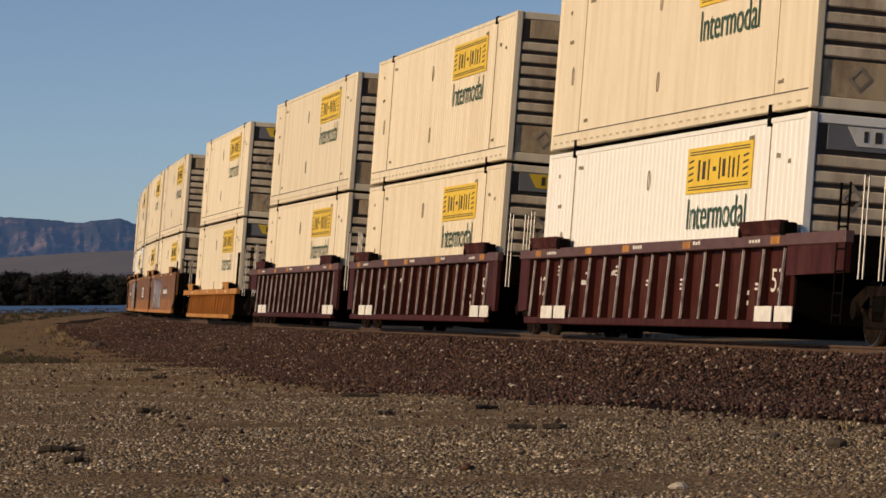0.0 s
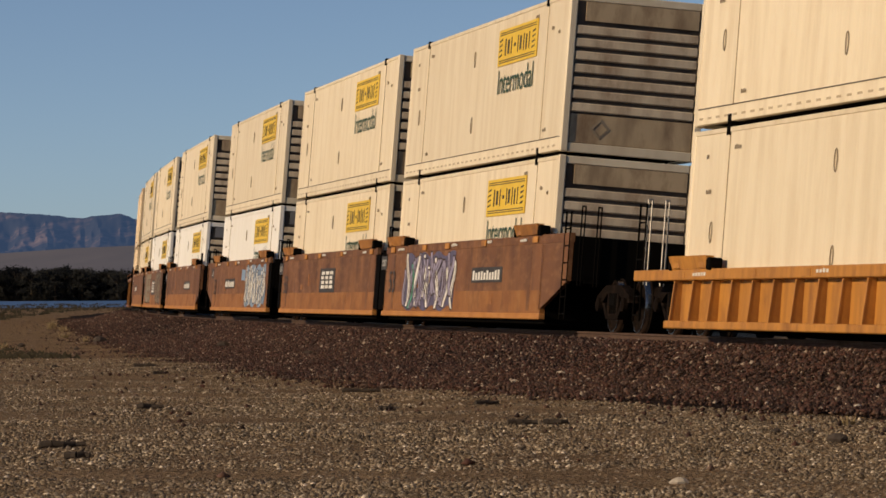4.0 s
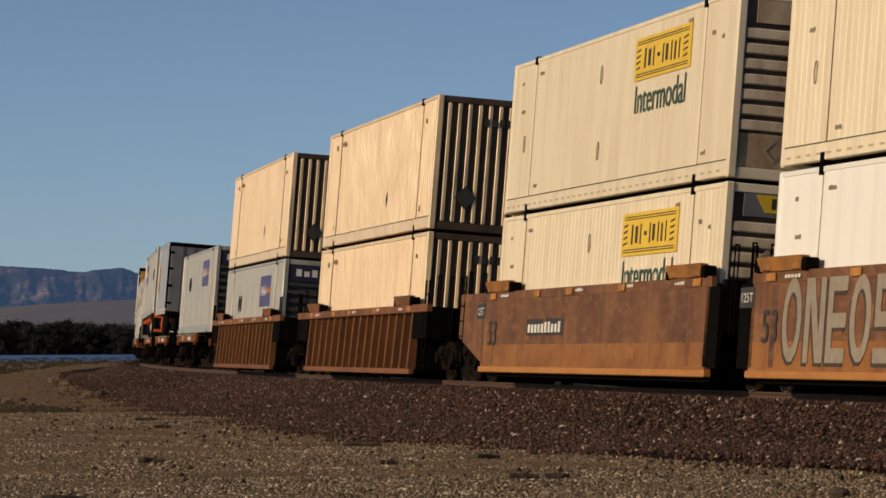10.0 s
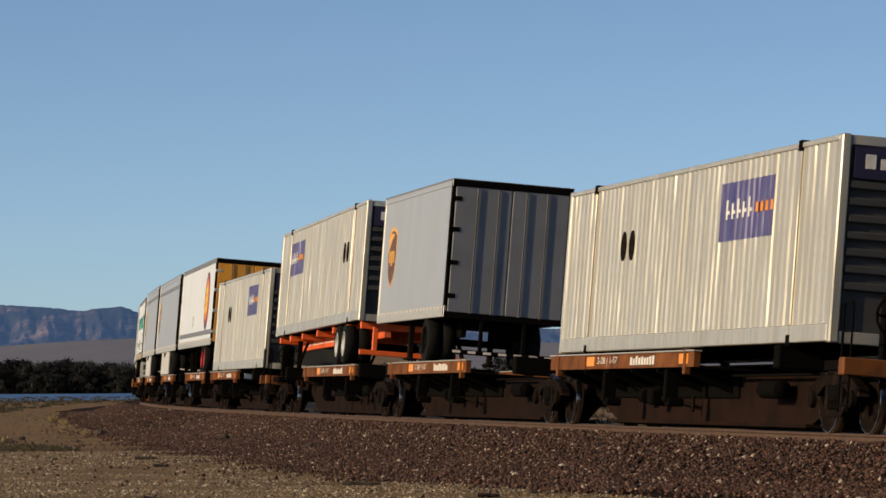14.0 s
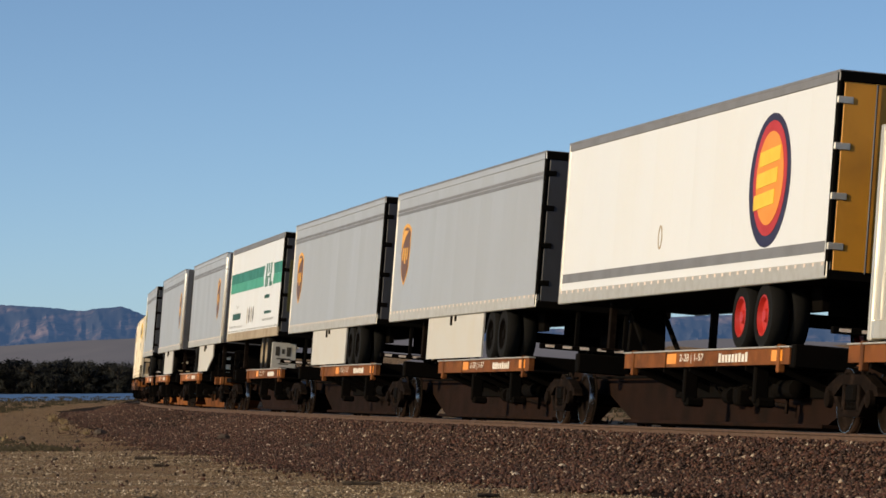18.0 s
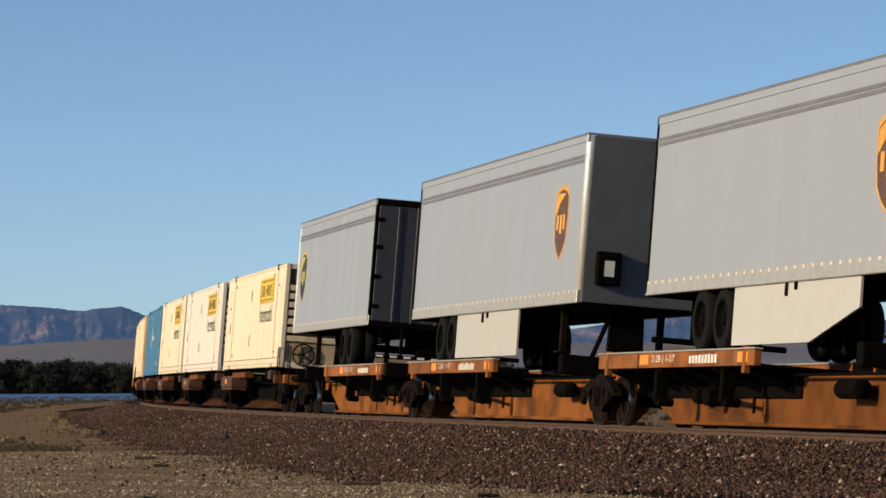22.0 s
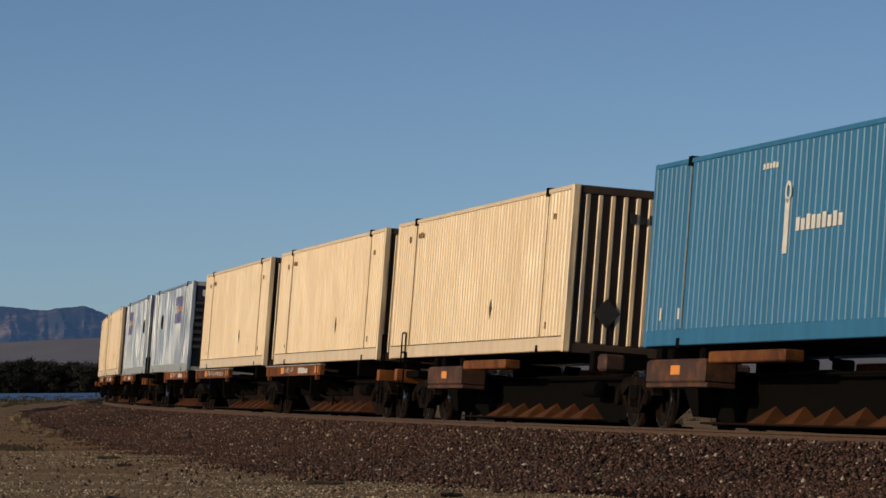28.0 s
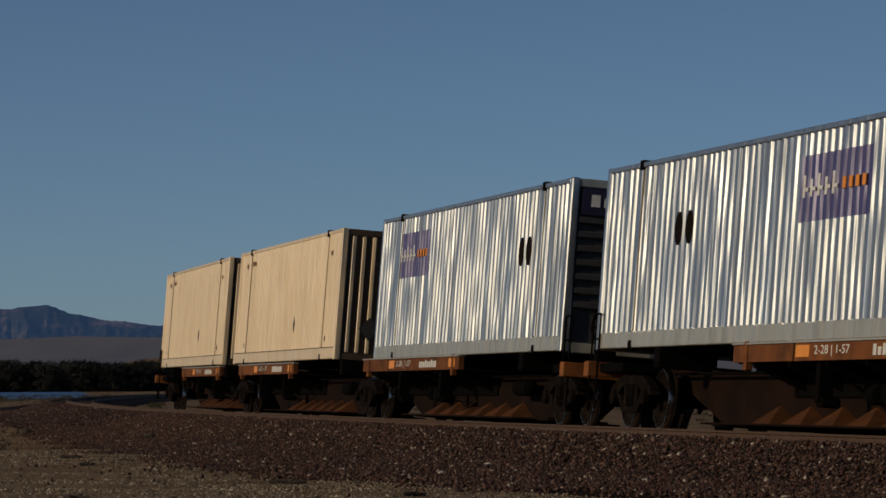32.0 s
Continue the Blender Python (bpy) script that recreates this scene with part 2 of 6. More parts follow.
weathered(SIDE_RUST, (.29, .128, .040), .7, .8)
weathered(SIDE_RUST, (.055, .024, .014), .6, 1.9, (2.2, 1, .4))
weathered(SIDE_RUST, (.36, .19, .085), .45, 4.5, (.5, 1, 1.6))
weathered(SILL_RUST, (.10, .038, .014), .55, 1.7, (1.6, 1, .6))
weathered(BROWNBOX, (.20, .072, .02), .7, 2.4, (1, 1, 1))
weathered(DULL_TRAY, (.30, .12, .03), .5, 3, (1, 1, 1))
weathered(SILL_RUST, (.38, .19, .06), .6, 1.6, (1, 1, 1.5))
weathered(MAROON, (.13, .06, .045), .4, 2.2)
weathered(RUSTB, (.13, .045, .012), .5, 2)
weathered(SPINE, (.40, .19, .07), .5, 2.4)
weathered(OCHRE, (.16, .055, .018), .75, 1.8, (1, 1, .6))
weathered(CREAM, (.58, .43, .26), .22, 2.2, (1.5, 1, .7))
weathered(TAN, (.50, .30, .14), .25, 2.2, (1.5, 1, .5))
weathered(CREAM_END, (.16, .085, .04), .7, 2.2)
weathered(FRAME_STEEL, (.045, .028, .02), .5, 5, (1, 1, 1))
weathered(SLAT, (.22, .11, .05), .75, 1.6)


# ---- mesh building ----
class Shape:
    """Collects corners and faces for one mesh."""

    def __init__(self):
        self.v, self.f = [], []

    def add(self, verts, faces):
        k = len(self.v)
        self.v += [tuple(p) for p in verts]
        self.f += [tuple(k + i for i in q) for q in faces]
        return self

    def box(self, x0, x1, y0, y1, z0, z1):
        v = [(x, y, z) for z in (z0, z1) for y in (y0, y1) for x in (x0, x1)]
        return self.add(v, [(0, 2, 3, 1), (4, 5, 7, 6), (0, 1, 5, 4), (2, 6, 7, 3), (0, 4, 6, 2), (1, 3, 7, 5)])

    def worn(self, x0, x1, y0, y1, z0, z1, c=.012):
        """A box with chamfered edges."""
        c = min(c, (x1 - x0) * .4, (y1 - y0) * .4, (z1 - z0) * .4)
        v, ids = [], {}
        for i, x in enumerate((x0, x1)):
            for j, y in enumerate((y0, y1)):
                for k, z in enumerate((z0, z1)):
                    sx, sy, sz = (c, -c)[i], (c, -c)[j], (c, -c)[k]
                    for a, p in enumerate(((x, y + sy, z + sz), (x + sx, y, z + sz), (x + sx, y + sy, z))):
                        ids[i, j, k, a] = len(v)
                        v.append(p)
        f = []
        for i in (0, 1):
            f.append([ids[i, j, k, 0] for j, k in ((0, 0), (0, 1), (1, 1), (1, 0))][::(1, -1)[i]])
            f.append([ids[j, i, k, 1] for j, k in ((0, 0), (1, 0), (1, 1), (0, 1))][::(1, -1)[i]])
            f.append([ids[j, k, i, 2] for j, k in ((0, 0), (0, 1), (1, 1), (1, 0))][::(1, -1)[i]])
        for i in (0, 1):
            for j in (0, 1):
                s = (1, -1)[(i + j) % 2]
                f.append([ids[i, j, 0, 0], ids[i, j, 0, 1], ids[i, j, 1, 1], ids[i, j, 1, 0]][::-s])
                f.append([ids[i, 0, j, 0], ids[i, 0, j, 2], ids[i, 1, j, 2], ids[i, 1, j, 0]][::s])
                f.append([ids[0, i, j, 1], ids[0, i, j, 2], ids[1, i, j, 2], ids[1, i, j, 1]][::-s])
                for k in (0, 1):
                    f.append([ids[i, j, k, a] for a in (0, 1, 2)][::(1, -1)[(i + j + k) % 2]])
        return self.add(v, f)

    def loft(self, rings, closed=True, caps=True):
        """Joins rings of equally many points."""
        n, k = len(rings[0]), len(self.v)
        f = []
        for r in range(len(rings) - 1):
            for i in range(n if closed else n - 1):
                a, b = r * n + i, r * n + (i + 1) % n
                f.append((a, b, b + n, a + n))
        if caps:
            f += [tuple(range(n))[::-1], tuple(range((len(rings) - 1) * n, len(rings) * n))]
        return self.add([p for r in rings for p in r], f)

    def turned(self, cx, cy, cz, profile, axis="y", seg=24, caps=True):
        """A turned shape about an axis: profile of (place along the axis, radius)."""
        rings = []
        for a, r in profile:
            ring = []
            for i in range(seg):
                u, w = r * math.cos(math.tau * i / seg), r * math.sin(math.tau * i / seg)
                ring.append({"y": (cx + u, cy + a, cz + w), "x": (cx + a, cy + u, cz + w), "z": (cx + u, cy + w, cz + a)}[axis])
            rings.append(ring)
        return self.loft(rings, True, caps)

    def rod(self, p, q, r=.02, seg=6):
        p, q = Vector(p), Vector(q)
        d = (q - p).normalized()
        u = d.orthogonal().normalized()
        w = d.cross(u)
        return self.loft([[e + r * (math.cos(math.tau * i / seg) * u + math.sin(math.tau * i / seg) * w) for i in range(seg)] for e in (p, q)])

    def tube(self, pts, r=.02, seg=6):
        """One bent rod through the points."""
        pts = [Vector(p) for p in pts]
        rings, u = [], None
        for i, p in enumerate(pts):
            d = (pts[min(i + 1, len(pts) - 1)] - pts[max(i - 1, 0)]).normalized()
            u = d.orthogonal().normalized() if u is None else (u - d * u.dot(d)).normalized()
            w = d.cross(u)
            rings.append([p + r * (math.cos(math.tau * k / seg) * u + math.sin(math.tau * k / seg) * w) for k in range(seg)])
        return self.loft(rings)

    def plate(self, pts, y, thick=.004):
        """A flat plate on the side of a thing that looks to +y: pts are (x, z), going round."""
        n = len(pts)
        area = sum(pts[i][0] * pts[(i + 1) % n][1] - pts[(i + 1) % n][0] * pts[i][1] for i in range(n))
        if area > 0:
            pts = pts[::-1]
        v = [(x, y + thick, z) for x, z in pts] + [(x, y - .01, z) for x, z in pts]
        return self.add(v, [tuple(range(n))] + [(i, i + n, (i + 1) % n + n, (i + 1) % n) for i in range(n)])

    def oval(self, x, z, rx, rz, y, thick=.004, seg=20):
        return self.plate([(x + rx * math.cos(math.tau * i / seg), z + rz * math.sin(math.tau * i / seg)) for i in range(seg)], y, thick)

    def ring(self, x, z, rx, rz, y, w=.03, seg=16, thick=.004):
        v, f, n = [], [], seg
        for k, h, d in ((rx, rz, thick), (rx - w, rz - w, thick), (rx, rz, -.01), (rx - w, rz - w, -.01)):
            v += [(x + k * math.cos(math.tau * i / n), y + d, z + h * math.sin(math.tau * i / n)) for i in range(n)]
        for i in range(n):
            j = (i + 1) % n
            f += [(i, n + i, n + j, j), (i, j, 2 * n + j, 2 * n + i), (n + i, 3 * n + i, 3 * n + j, n + j)]
        return self.add(v, f)

    def mesh(self, name, mat, smooth=False):
        me = bpy.data.meshes.new(name)
        me.from_pydata(self.v, [], self.f)
        me.materials.append(mat)
        if smooth:
            me.polygons.foreach_set("use_smooth", [True] * len(me.polygons))
            me.set_sharp_from_angle(angle=radians(40))
        me.update()
        return me


def part(name, shape, mat, parent, label="", smooth=False):
    ob = new(name, shape.mesh(name, mat, smooth))
    ob.parent = parent
    if label:
        tagged(ob, label)
    return ob


def lettering(words, x, z, height, width=None, y=1.31, end=False, condense=1.0):
    """Words in the built-in font as a flat shape: on the +y side, reading towards -x, or on the -x end, reading towards -y."""
    cu = bpy.data.curves.new("words", "FONT")
    cu.body, cu.size = words, 1.0
    ob = new("words", cu)
    bpy.context.view_layer.update()
    me = ob.evaluated_get(bpy.context.evaluated_depsgraph_get()).to_mesh()
    pts = [tuple(p.co) for p in me.vertices]
    faces = [tuple(p.vertices) for p in me.polygons]
    ob.evaluated_get(bpy.context.evaluated_depsgraph_get()).to_mesh_clear()
    bpy.data.objects.remove(ob)
    lx, hx = min(p[0] for p in pts), max(p[0] for p in pts)
    lz, hz = min(p[1] for p in pts), max(p[1] for p in pts)
    kz = height / (hz - lz)
    kx = (width / (hx - lx)) if width else kz * condense
    s = Shape()
    if end:
        s.add([(x, y - (p[0] - lx) * kx, z + (p[1] - lz) * kz) for p in pts], faces)
    else:
        s.add([(x - (p[0] - lx) * kx, y, z + (p[1] - lz) * kz) for p in pts], faces)
    return s


def bars(x, z, n, w, h, y=1.31, gap=.5, rnd=None):
    """Plain bars that stand for small writing, reading towards -x."""
    s, r = Shape(), random.Random(int(abs(x * 91 + z * 37)) + n)
    for i in range(n):
        k = r.uniform(.7, 1.0)
        s.plate([(x - i * w * (1 + gap), z), (x - i * w * (1 + gap) - w, z), (x - i * w * (1 + gap) - w, z + h * k), (x - i * w * (1 + gap), z + h * k)], y)
    return s


# ---- the line of the track ----
def bend(s):
    return .001016 if s < -20 else .000966 - 2.4925e-6 * s if s < 150 else .000592


TRACK = {}
LEAN = 4.77
RAIL_TOP = .13


def lay_out():
    for sign in (1, -1):
        x, y, th = 4.933, 60.0, .202563
        for i in range(0, 1101):
            s = sign * i
            TRACK[s] = (x, y, th)
            for j in range(4):
                th2 = th - sign * bend(s) * .125
                x -= sign * math.sin(th2) * .25
                y += sign * math.cos(th2) * .25
                th -= sign * bend(s) * .25


lay_out()


def track_at(s):
    i = math.floor(s)
    a, b, k = TRACK[i], TRACK[i + 1], s - math.floor(s)
    return tuple(p + (q - p) * k for p, q in zip(a, b))


def rolled(t):
    """Metres that the train has gone at t seconds, counted from 16 s."""
    return 18.8807 * (t - 16) + .0418045 * (t - 16) ** 2 / 2


def on_track(s, z=0.0, lean=LEAN):
    """Pose at s metres along the track: x points backwards along the train, y to the camera's side."""
    x, y, th = track_at(s)
    return pose(x, y, 0, 0, 0, 90 + math.degrees(th)) @ pose(0, 0, 0, lean) @ pose(0, 0, z)


RIDERS = []      # thing, place in the train, height, pitch


def ride(thing, s0, z=0.0, pitch=0.0):
    RIDERS.append((thing, s0, z, pitch))
    return thing


WHEELS = []      # wheelset, its place on its truck, radius


def motions():
    times = [i * .5 for i in range(65)]
    for thing, s0, z, pitch in RIDERS:
        walk(thing, [(t, on_track(s0 - rolled(t), z) @ pose(0, 0, 0, 0, pitch, 0)) for t in times])
    for x, r in sorted({(w[1], w[2]) for w in WHEELS}):
        turn = [(i / 30, pose(x, 0, r, 0, -math.degrees(rolled(i / 30) / r), 0)) for i in range(961)]
        first = None
        for wheel, wx, wr in WHEELS:
            if (wx, wr) != (x, r):
                continue
            if first is None:
                walk(wheel, turn)
                first = wheel.animation_data
            else:
                # alike wheels turn alike: they share one set of keys
                wheel.rotation_mode = "QUATERNION"
                keys = wheel.animation_data_create()
                keys.action, keys.action_slot = first.action, first.action_slot


# ---- ground and distance ----
def ground_height(x, y):
    d = math.hypot(x, y)
    z = -.42 + .05 * noise.noise((x * .08, y * .08, 0)) + .02 * noise.noise((x * .5, y * .5, 3)) if d < 400 else -.42
    if y > 1450:
        z += 37 * min(1, (y - 1450) / 1650) ** 1.6
    return z


def ground_material():
    m = material("gravel_ground", (.225, .155, .092), .92, 0, (.12, .076, .044), .8, .35, grain=9, bump=.9, spread=0, spec=.05)
    nt = m.node_tree
    n, link = nt.nodes, nt.links
    b = n["Principled BSDF"]
    old = b.inputs["Base Color"].links[0].from_socket
    tc = n.new("ShaderNodeTexCoord")
    vor = n.new("ShaderNodeTexVoronoi")
    vor.inputs["Scale"].default_value = 26
    link.new(tc.outputs["Object"], vor.inputs["Vector"])
    mix = n.new("ShaderNodeMix")
    mix.data_type, mix.blend_type = "RGBA", "OVERLAY"
    mix.inputs[0].default_value = .8
    link.new(old, mix.inputs[6])
    bw = n.new("ShaderNodeRGBToBW")
    link.new(vor.outputs["Color"], bw.inputs[0])
    link.new(bw.outputs[0], mix.inputs[7])
    link.new(mix.outputs[2], b.inputs["Base Color"])
    bp = n.new("ShaderNodeBump")
    bp.inputs["Distance"].default_value, bp.inputs["Strength"].default_value = .03, .8
    link.new(vor.outputs["Distance"], bp.inputs["Height"])
    link.new(bp.outputs[0], b.inputs["Normal"])
    return m


def ground():
    ys = sorted({-1200, -700, -400, -200, -100, -50, -20, 0, *range(5, 120, 3), *range(120, 300, 10), *range(300, 900, 60), *range(900, 4700, 150)})
    xs = sorted({*range(-36, 37, 3), *(s * k for s in (-1, 1) for k in (45, 60, 80, 110, 150, 220, 330, 500, 800, 1300, 2200))})
    s = Shape()
    v = [(x, y, ground_height(x, y)) for y in ys for x in xs]
    w = len(xs)
    s.add(v, [(j * w + i, j * w + i + 1, (j + 1) * w + i + 1, (j + 1) * w + i) for j in range(len(ys) - 1) for i in range(w - 1)])
    ob = new("ground", s.mesh("ground", ground_material(), True))
    tagged(ob, "flat gravelly desert ground with brown pebbles and dust", "ground", kind="structure")


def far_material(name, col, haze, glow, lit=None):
    """Distant land: rock colour, with the haze put in as a bluish emission."""
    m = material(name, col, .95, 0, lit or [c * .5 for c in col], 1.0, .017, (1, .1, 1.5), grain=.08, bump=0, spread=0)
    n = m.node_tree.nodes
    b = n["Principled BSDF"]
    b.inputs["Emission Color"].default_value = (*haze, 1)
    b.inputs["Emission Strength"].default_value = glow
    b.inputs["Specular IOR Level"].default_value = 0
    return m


def skyline(px):
    pts = [(-900, 130), (-400, 152), (-150, 142), (0, 152.5), (30, 151), (60, 149), (100, 146), (128, 142), (148, 141), (166, 144.5), (190, 146.5), (213, 148.5), (226, 145), (240, 139), (256, 132.5), (330, 120), (415, 111), (600, 120),
           (800, 112), (1000, 105), (1150, 124), (1290, 128), (1400, 112), (1568, 118), (2000, 130), (2600, 110)]
    for (a, p), (b, q) in zip(pts, pts[1:]):
        if a <= px <= b:
            k = (px - a) / (b - a)
            k = k * k * (3 - 2 * k)
            return p + (q - p) * k
    return 110


def mountains():
    """A dry range a few kilometres off, with gullied slopes."""
    s = Shape()
    nx, ny = 900, 60
    v = []
    for j in range(ny):
        k = j / (ny - 1)
        y = 3150 + 1150 * k
        for i in range(nx):
            px = -900 + 3500 * i / (nx - 1)
            x = (px - 784) / 6703 * y
            top = skyline(px) * 4300 / 6703
            foot = 44
            rise = k ** 1.5
            wind = 14 * noise.noise((k * 2.2, px * .006, 4.0))
            rid = 1 - abs(noise.noise(((px + wind) * .016, k * 1.2, 1.3))) * 2.3
            rid2 = 1 - abs(noise.noise(((px - wind) * .045, k * 1.8, 7.7))) * 2.2
            rid3 = 1 - abs(noise.noise(((px + wind * .6) * .11, k * 3.1, 3.1))) * 2.2
            z = foot - 6 + (top - foot + 6) * rise * (1 - (1 - k) * (.92 - .6 * rid - .26 * rid2 - .07 * rid3))
            z += (1.5 * noise.noise((px * .13, k * 6, 2)) + .8 * noise.noise((px * .34, k * 11, 6))) * (1 if k < .97 else .45)
            v.append((x, y, z if j else 5))
    s.add(v, [(j * nx + i, j * nx + i + 1, (j + 1) * nx + i + 1, (j + 1) * nx + i) for j in range(ny - 1) for i in range(nx - 1)])
    # paler noise patches put sunlit ridges into the rock colour
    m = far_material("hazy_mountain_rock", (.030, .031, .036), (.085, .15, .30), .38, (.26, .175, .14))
    n = m.node_tree.nodes
    for node in list(n):
        if node.type == "MAP_RANGE" and abs(node.inputs[1].default_value - .42) < .001:
            node.inputs[1].default_value, node.inputs[2].default_value = .50, .68
        if node.type == "TEX_NOISE" and node.inputs["Scale"].default_value < .02:
            node.inputs["Scale"].default_value, node.inputs["Detail"].default_value, node.inputs["Roughness"].default_value = .013, 9, .66
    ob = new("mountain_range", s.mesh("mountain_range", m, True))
    tagged(ob, "dry gullied desert mountain range with painted blue haze", "mountain", kind="structure")


def plain():
    """The long pale slope of outwash below the range."""
    ys = [1460, *range(1500, 3400, 100)]
    xs = [i * 60 for i in range(-30, 31)]
    s = Shape()
    v = [(x, y, ground_height(x, y) + (-.5 if y < 1480 else 1.2) + (2.0 + max(0, y - 2200) * .009) * noise.noise((x * .006, y * .0015, 8))) for y in ys for x in xs]
    w = len(xs)
    s.add(v, [(j * w + i, j * w + i + 1, (j + 1) * w + i + 1, (j + 1) * w + i) for j in range(len(ys) - 1) for i in range(w - 1)])
    # air haze is painted on here too, as a pale emission
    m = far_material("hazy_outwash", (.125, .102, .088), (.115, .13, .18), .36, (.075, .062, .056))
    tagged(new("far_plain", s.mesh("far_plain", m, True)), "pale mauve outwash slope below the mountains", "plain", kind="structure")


def canal():
    """A pale strip of open water beyond the scrub."""
    s = Shape()
    s.add([(-75, 355, -.345), (-190, 1130, -.345), (-95, 1250, -.345), (-34, 470, -.345)], [(0, 3, 2, 1)])
    m = bpy.data.materials.new("sky_tinted_water")
    m.use_nodes = True
    b = m.node_tree.nodes["Principled BSDF"]
    # the reflected sky's blue is put into the base colour of a rough surface
    b.inputs["Base Color"].default_value, b.inputs["Roughness"].default_value = (.075, .155, .33, 1), .6
    b.inputs["Specular IOR Level"].default_value = .12
    nz = m.node_tree.nodes.new("ShaderNodeTexNoise")
    nz.inputs["Scale"].default_value = .6
    bp = m.node_tree.nodes.new("ShaderNodeBump")
    bp.inputs["Strength"].default_value = .6
    m.node_tree.links.new(nz.outputs[0], bp.inputs["Height"])
    m.node_tree.links.new(bp.outputs[0], b.inputs["Normal"])
    tagged(new("water", s.mesh("water", m)), "still water beyond the scrub with painted pale sky blue", "water", kind="structure")


def tree_line():
    bark = material("dark_bark", (.06, .045, .03), .9)
    leaf = material("dull_green_leaves", (.0034, .0044, .003), .9, 0, (.002, .0026, .002), .6, .4, spread=.35, island=True)
    r = random.Random(4)
    kinds = []
    for k in range(5):
        root = new("tree")
        tagged(root, "dark green bushy desert tree in a far row", "tree", "far row of trees")
        h = r.uniform(5.2, 6.6)
        tr = Shape().turned(0, 0, 0, [(-.3, .22), (.8, .18), (h * .5, .12), (h * .8, .04)], "z", 8)
        for i in range(7):
            a, z = r.uniform(0, math.tau), r.uniform(.8, h * .6)
            tr.rod((0, 0, z), (1.7 * math.cos(a), 1.7 * math.sin(a), z + r.uniform(.8, 1.8)), .05)
        part("trunk", tr, bark, root)
        cr = Shape()
        for c in range(84):
            a, q = r.uniform(0, math.tau), r.uniform(0, 1) ** .6
            z = r.uniform(.15, h * .9)
            rad = 2.9 * math.sqrt(max(.05, 1 - (z / h) ** 2.8)) * q
            cx, cy = rad * math.cos(a), rad * math.sin(a)
            for i in range(40):
                p = Vector((cx + r.gauss(0, .28), cy + r.gauss(0, .28), max(.15, z + r.gauss(0, .24))))
                u = Vector((r.uniform(-1, 1), r.uniform(-1, 1), r.uniform(-1, 1))).normalized() * r.uniform(.07, .16)
                w = u.orthogonal() * r.uniform(.5, .9)
                cr.add([p - u, p + w, p + u, p - w], [(0, 1, 2, 3)])
        part("crown", cr, leaf, root)
        kinds.append(root)
    x, i = -235.0, 0
    while x < 60:
        y = r.uniform(1290, 1400)
        px = 784 + 6703 * x / y
        if not 40 < px < 52:
            m = pose(x, y, -.5, 0, 0, r.uniform(0, 360))
            k = (1.98 + .22 * noise.noise((px * .021, 4.4, 0)) + .10 * noise.noise((px * .09, 1.1, 0))) * r.uniform(.93, 1.05) * (.9 if px > 178 else 1)
            tree = kinds[i] if i < 5 else copy_thing(kinds[i % 5], m)
            tree.matrix_basis = m
            tree.scale = (k * 1.15, k * 1.15, k)
            i += 1
        x += r.uniform(.55, 1.4) if px < 420 else r.uniform(6, 10)


def scatter(name, label, mat, n, place, size, seed, flat=.7, category="gravel"):
    """Many small uneven stones joined in one mesh."""
    rng = np.random.default_rng(seed)
    base = np.array([(1, 0, 0), (0, 1, 0), (-1, 0, 0), (0, -1, 0), (0, 0, 1), (0, 0, -1)], float)
    tri = np.array([(0, 1, 4), (1, 2, 4), (2, 3, 4), (3, 0, 4), (1, 0, 5), (2, 1, 5), (3, 2, 5), (0, 3, 5)])
    P = place(rng, n)
    n = len(P)
    sz = size[0] + (size[1] - size[0]) * rng.random(n) ** 2.2
    v = base[None] * rng.uniform(.55, 1.25, (n, 6, 1)) + rng.normal(0, .16, (n, 6, 3))
    v[:, :, 2] *= flat
    a = rng.uniform(0, math.tau, n)
    c, s = np.cos(a)[:, None], np.sin(a)[:, None]
    v = np.stack([v[:, :, 0] * c - v[:, :, 1] * s, v[:, :, 0] * s + v[:, :, 1] * c, v[:, :, 2]], -1) * (sz[:, None, None] * .5) + P[:, None]
    f = (tri[None] + 6 * np.arange(n)[:, None, None]).reshape(-1, 3)
    me = bpy.data.meshes.new(name)
    me.vertices.add(n * 6)
    me.vertices.foreach_set("co", v.reshape(-1))
    me.loops.add(len(f) * 3)
    me.loops.foreach_set("vertex_index", f.reshape(-1).astype(np.int32))
    me.polygons.add(len(f))
    me.polygons.foreach_set("loop_start", np.arange(0, len(f) * 3, 3, dtype=np.int32))
    me.update(calc_edges=True)
    me.materials.append(mat)
    tagged(new(name, me), label, category, kind="stuff")


def bed_profile(y):
    """Height of the ballast beside the rails, before the lean, at y metres from the middle."""
    a = abs(y)
    return -.04 if a < 1.75 else -.04 - (a - 1.75) * .15 if a < 3.6 else max(-.3175 - (a - 3.6) * .03, -.42)


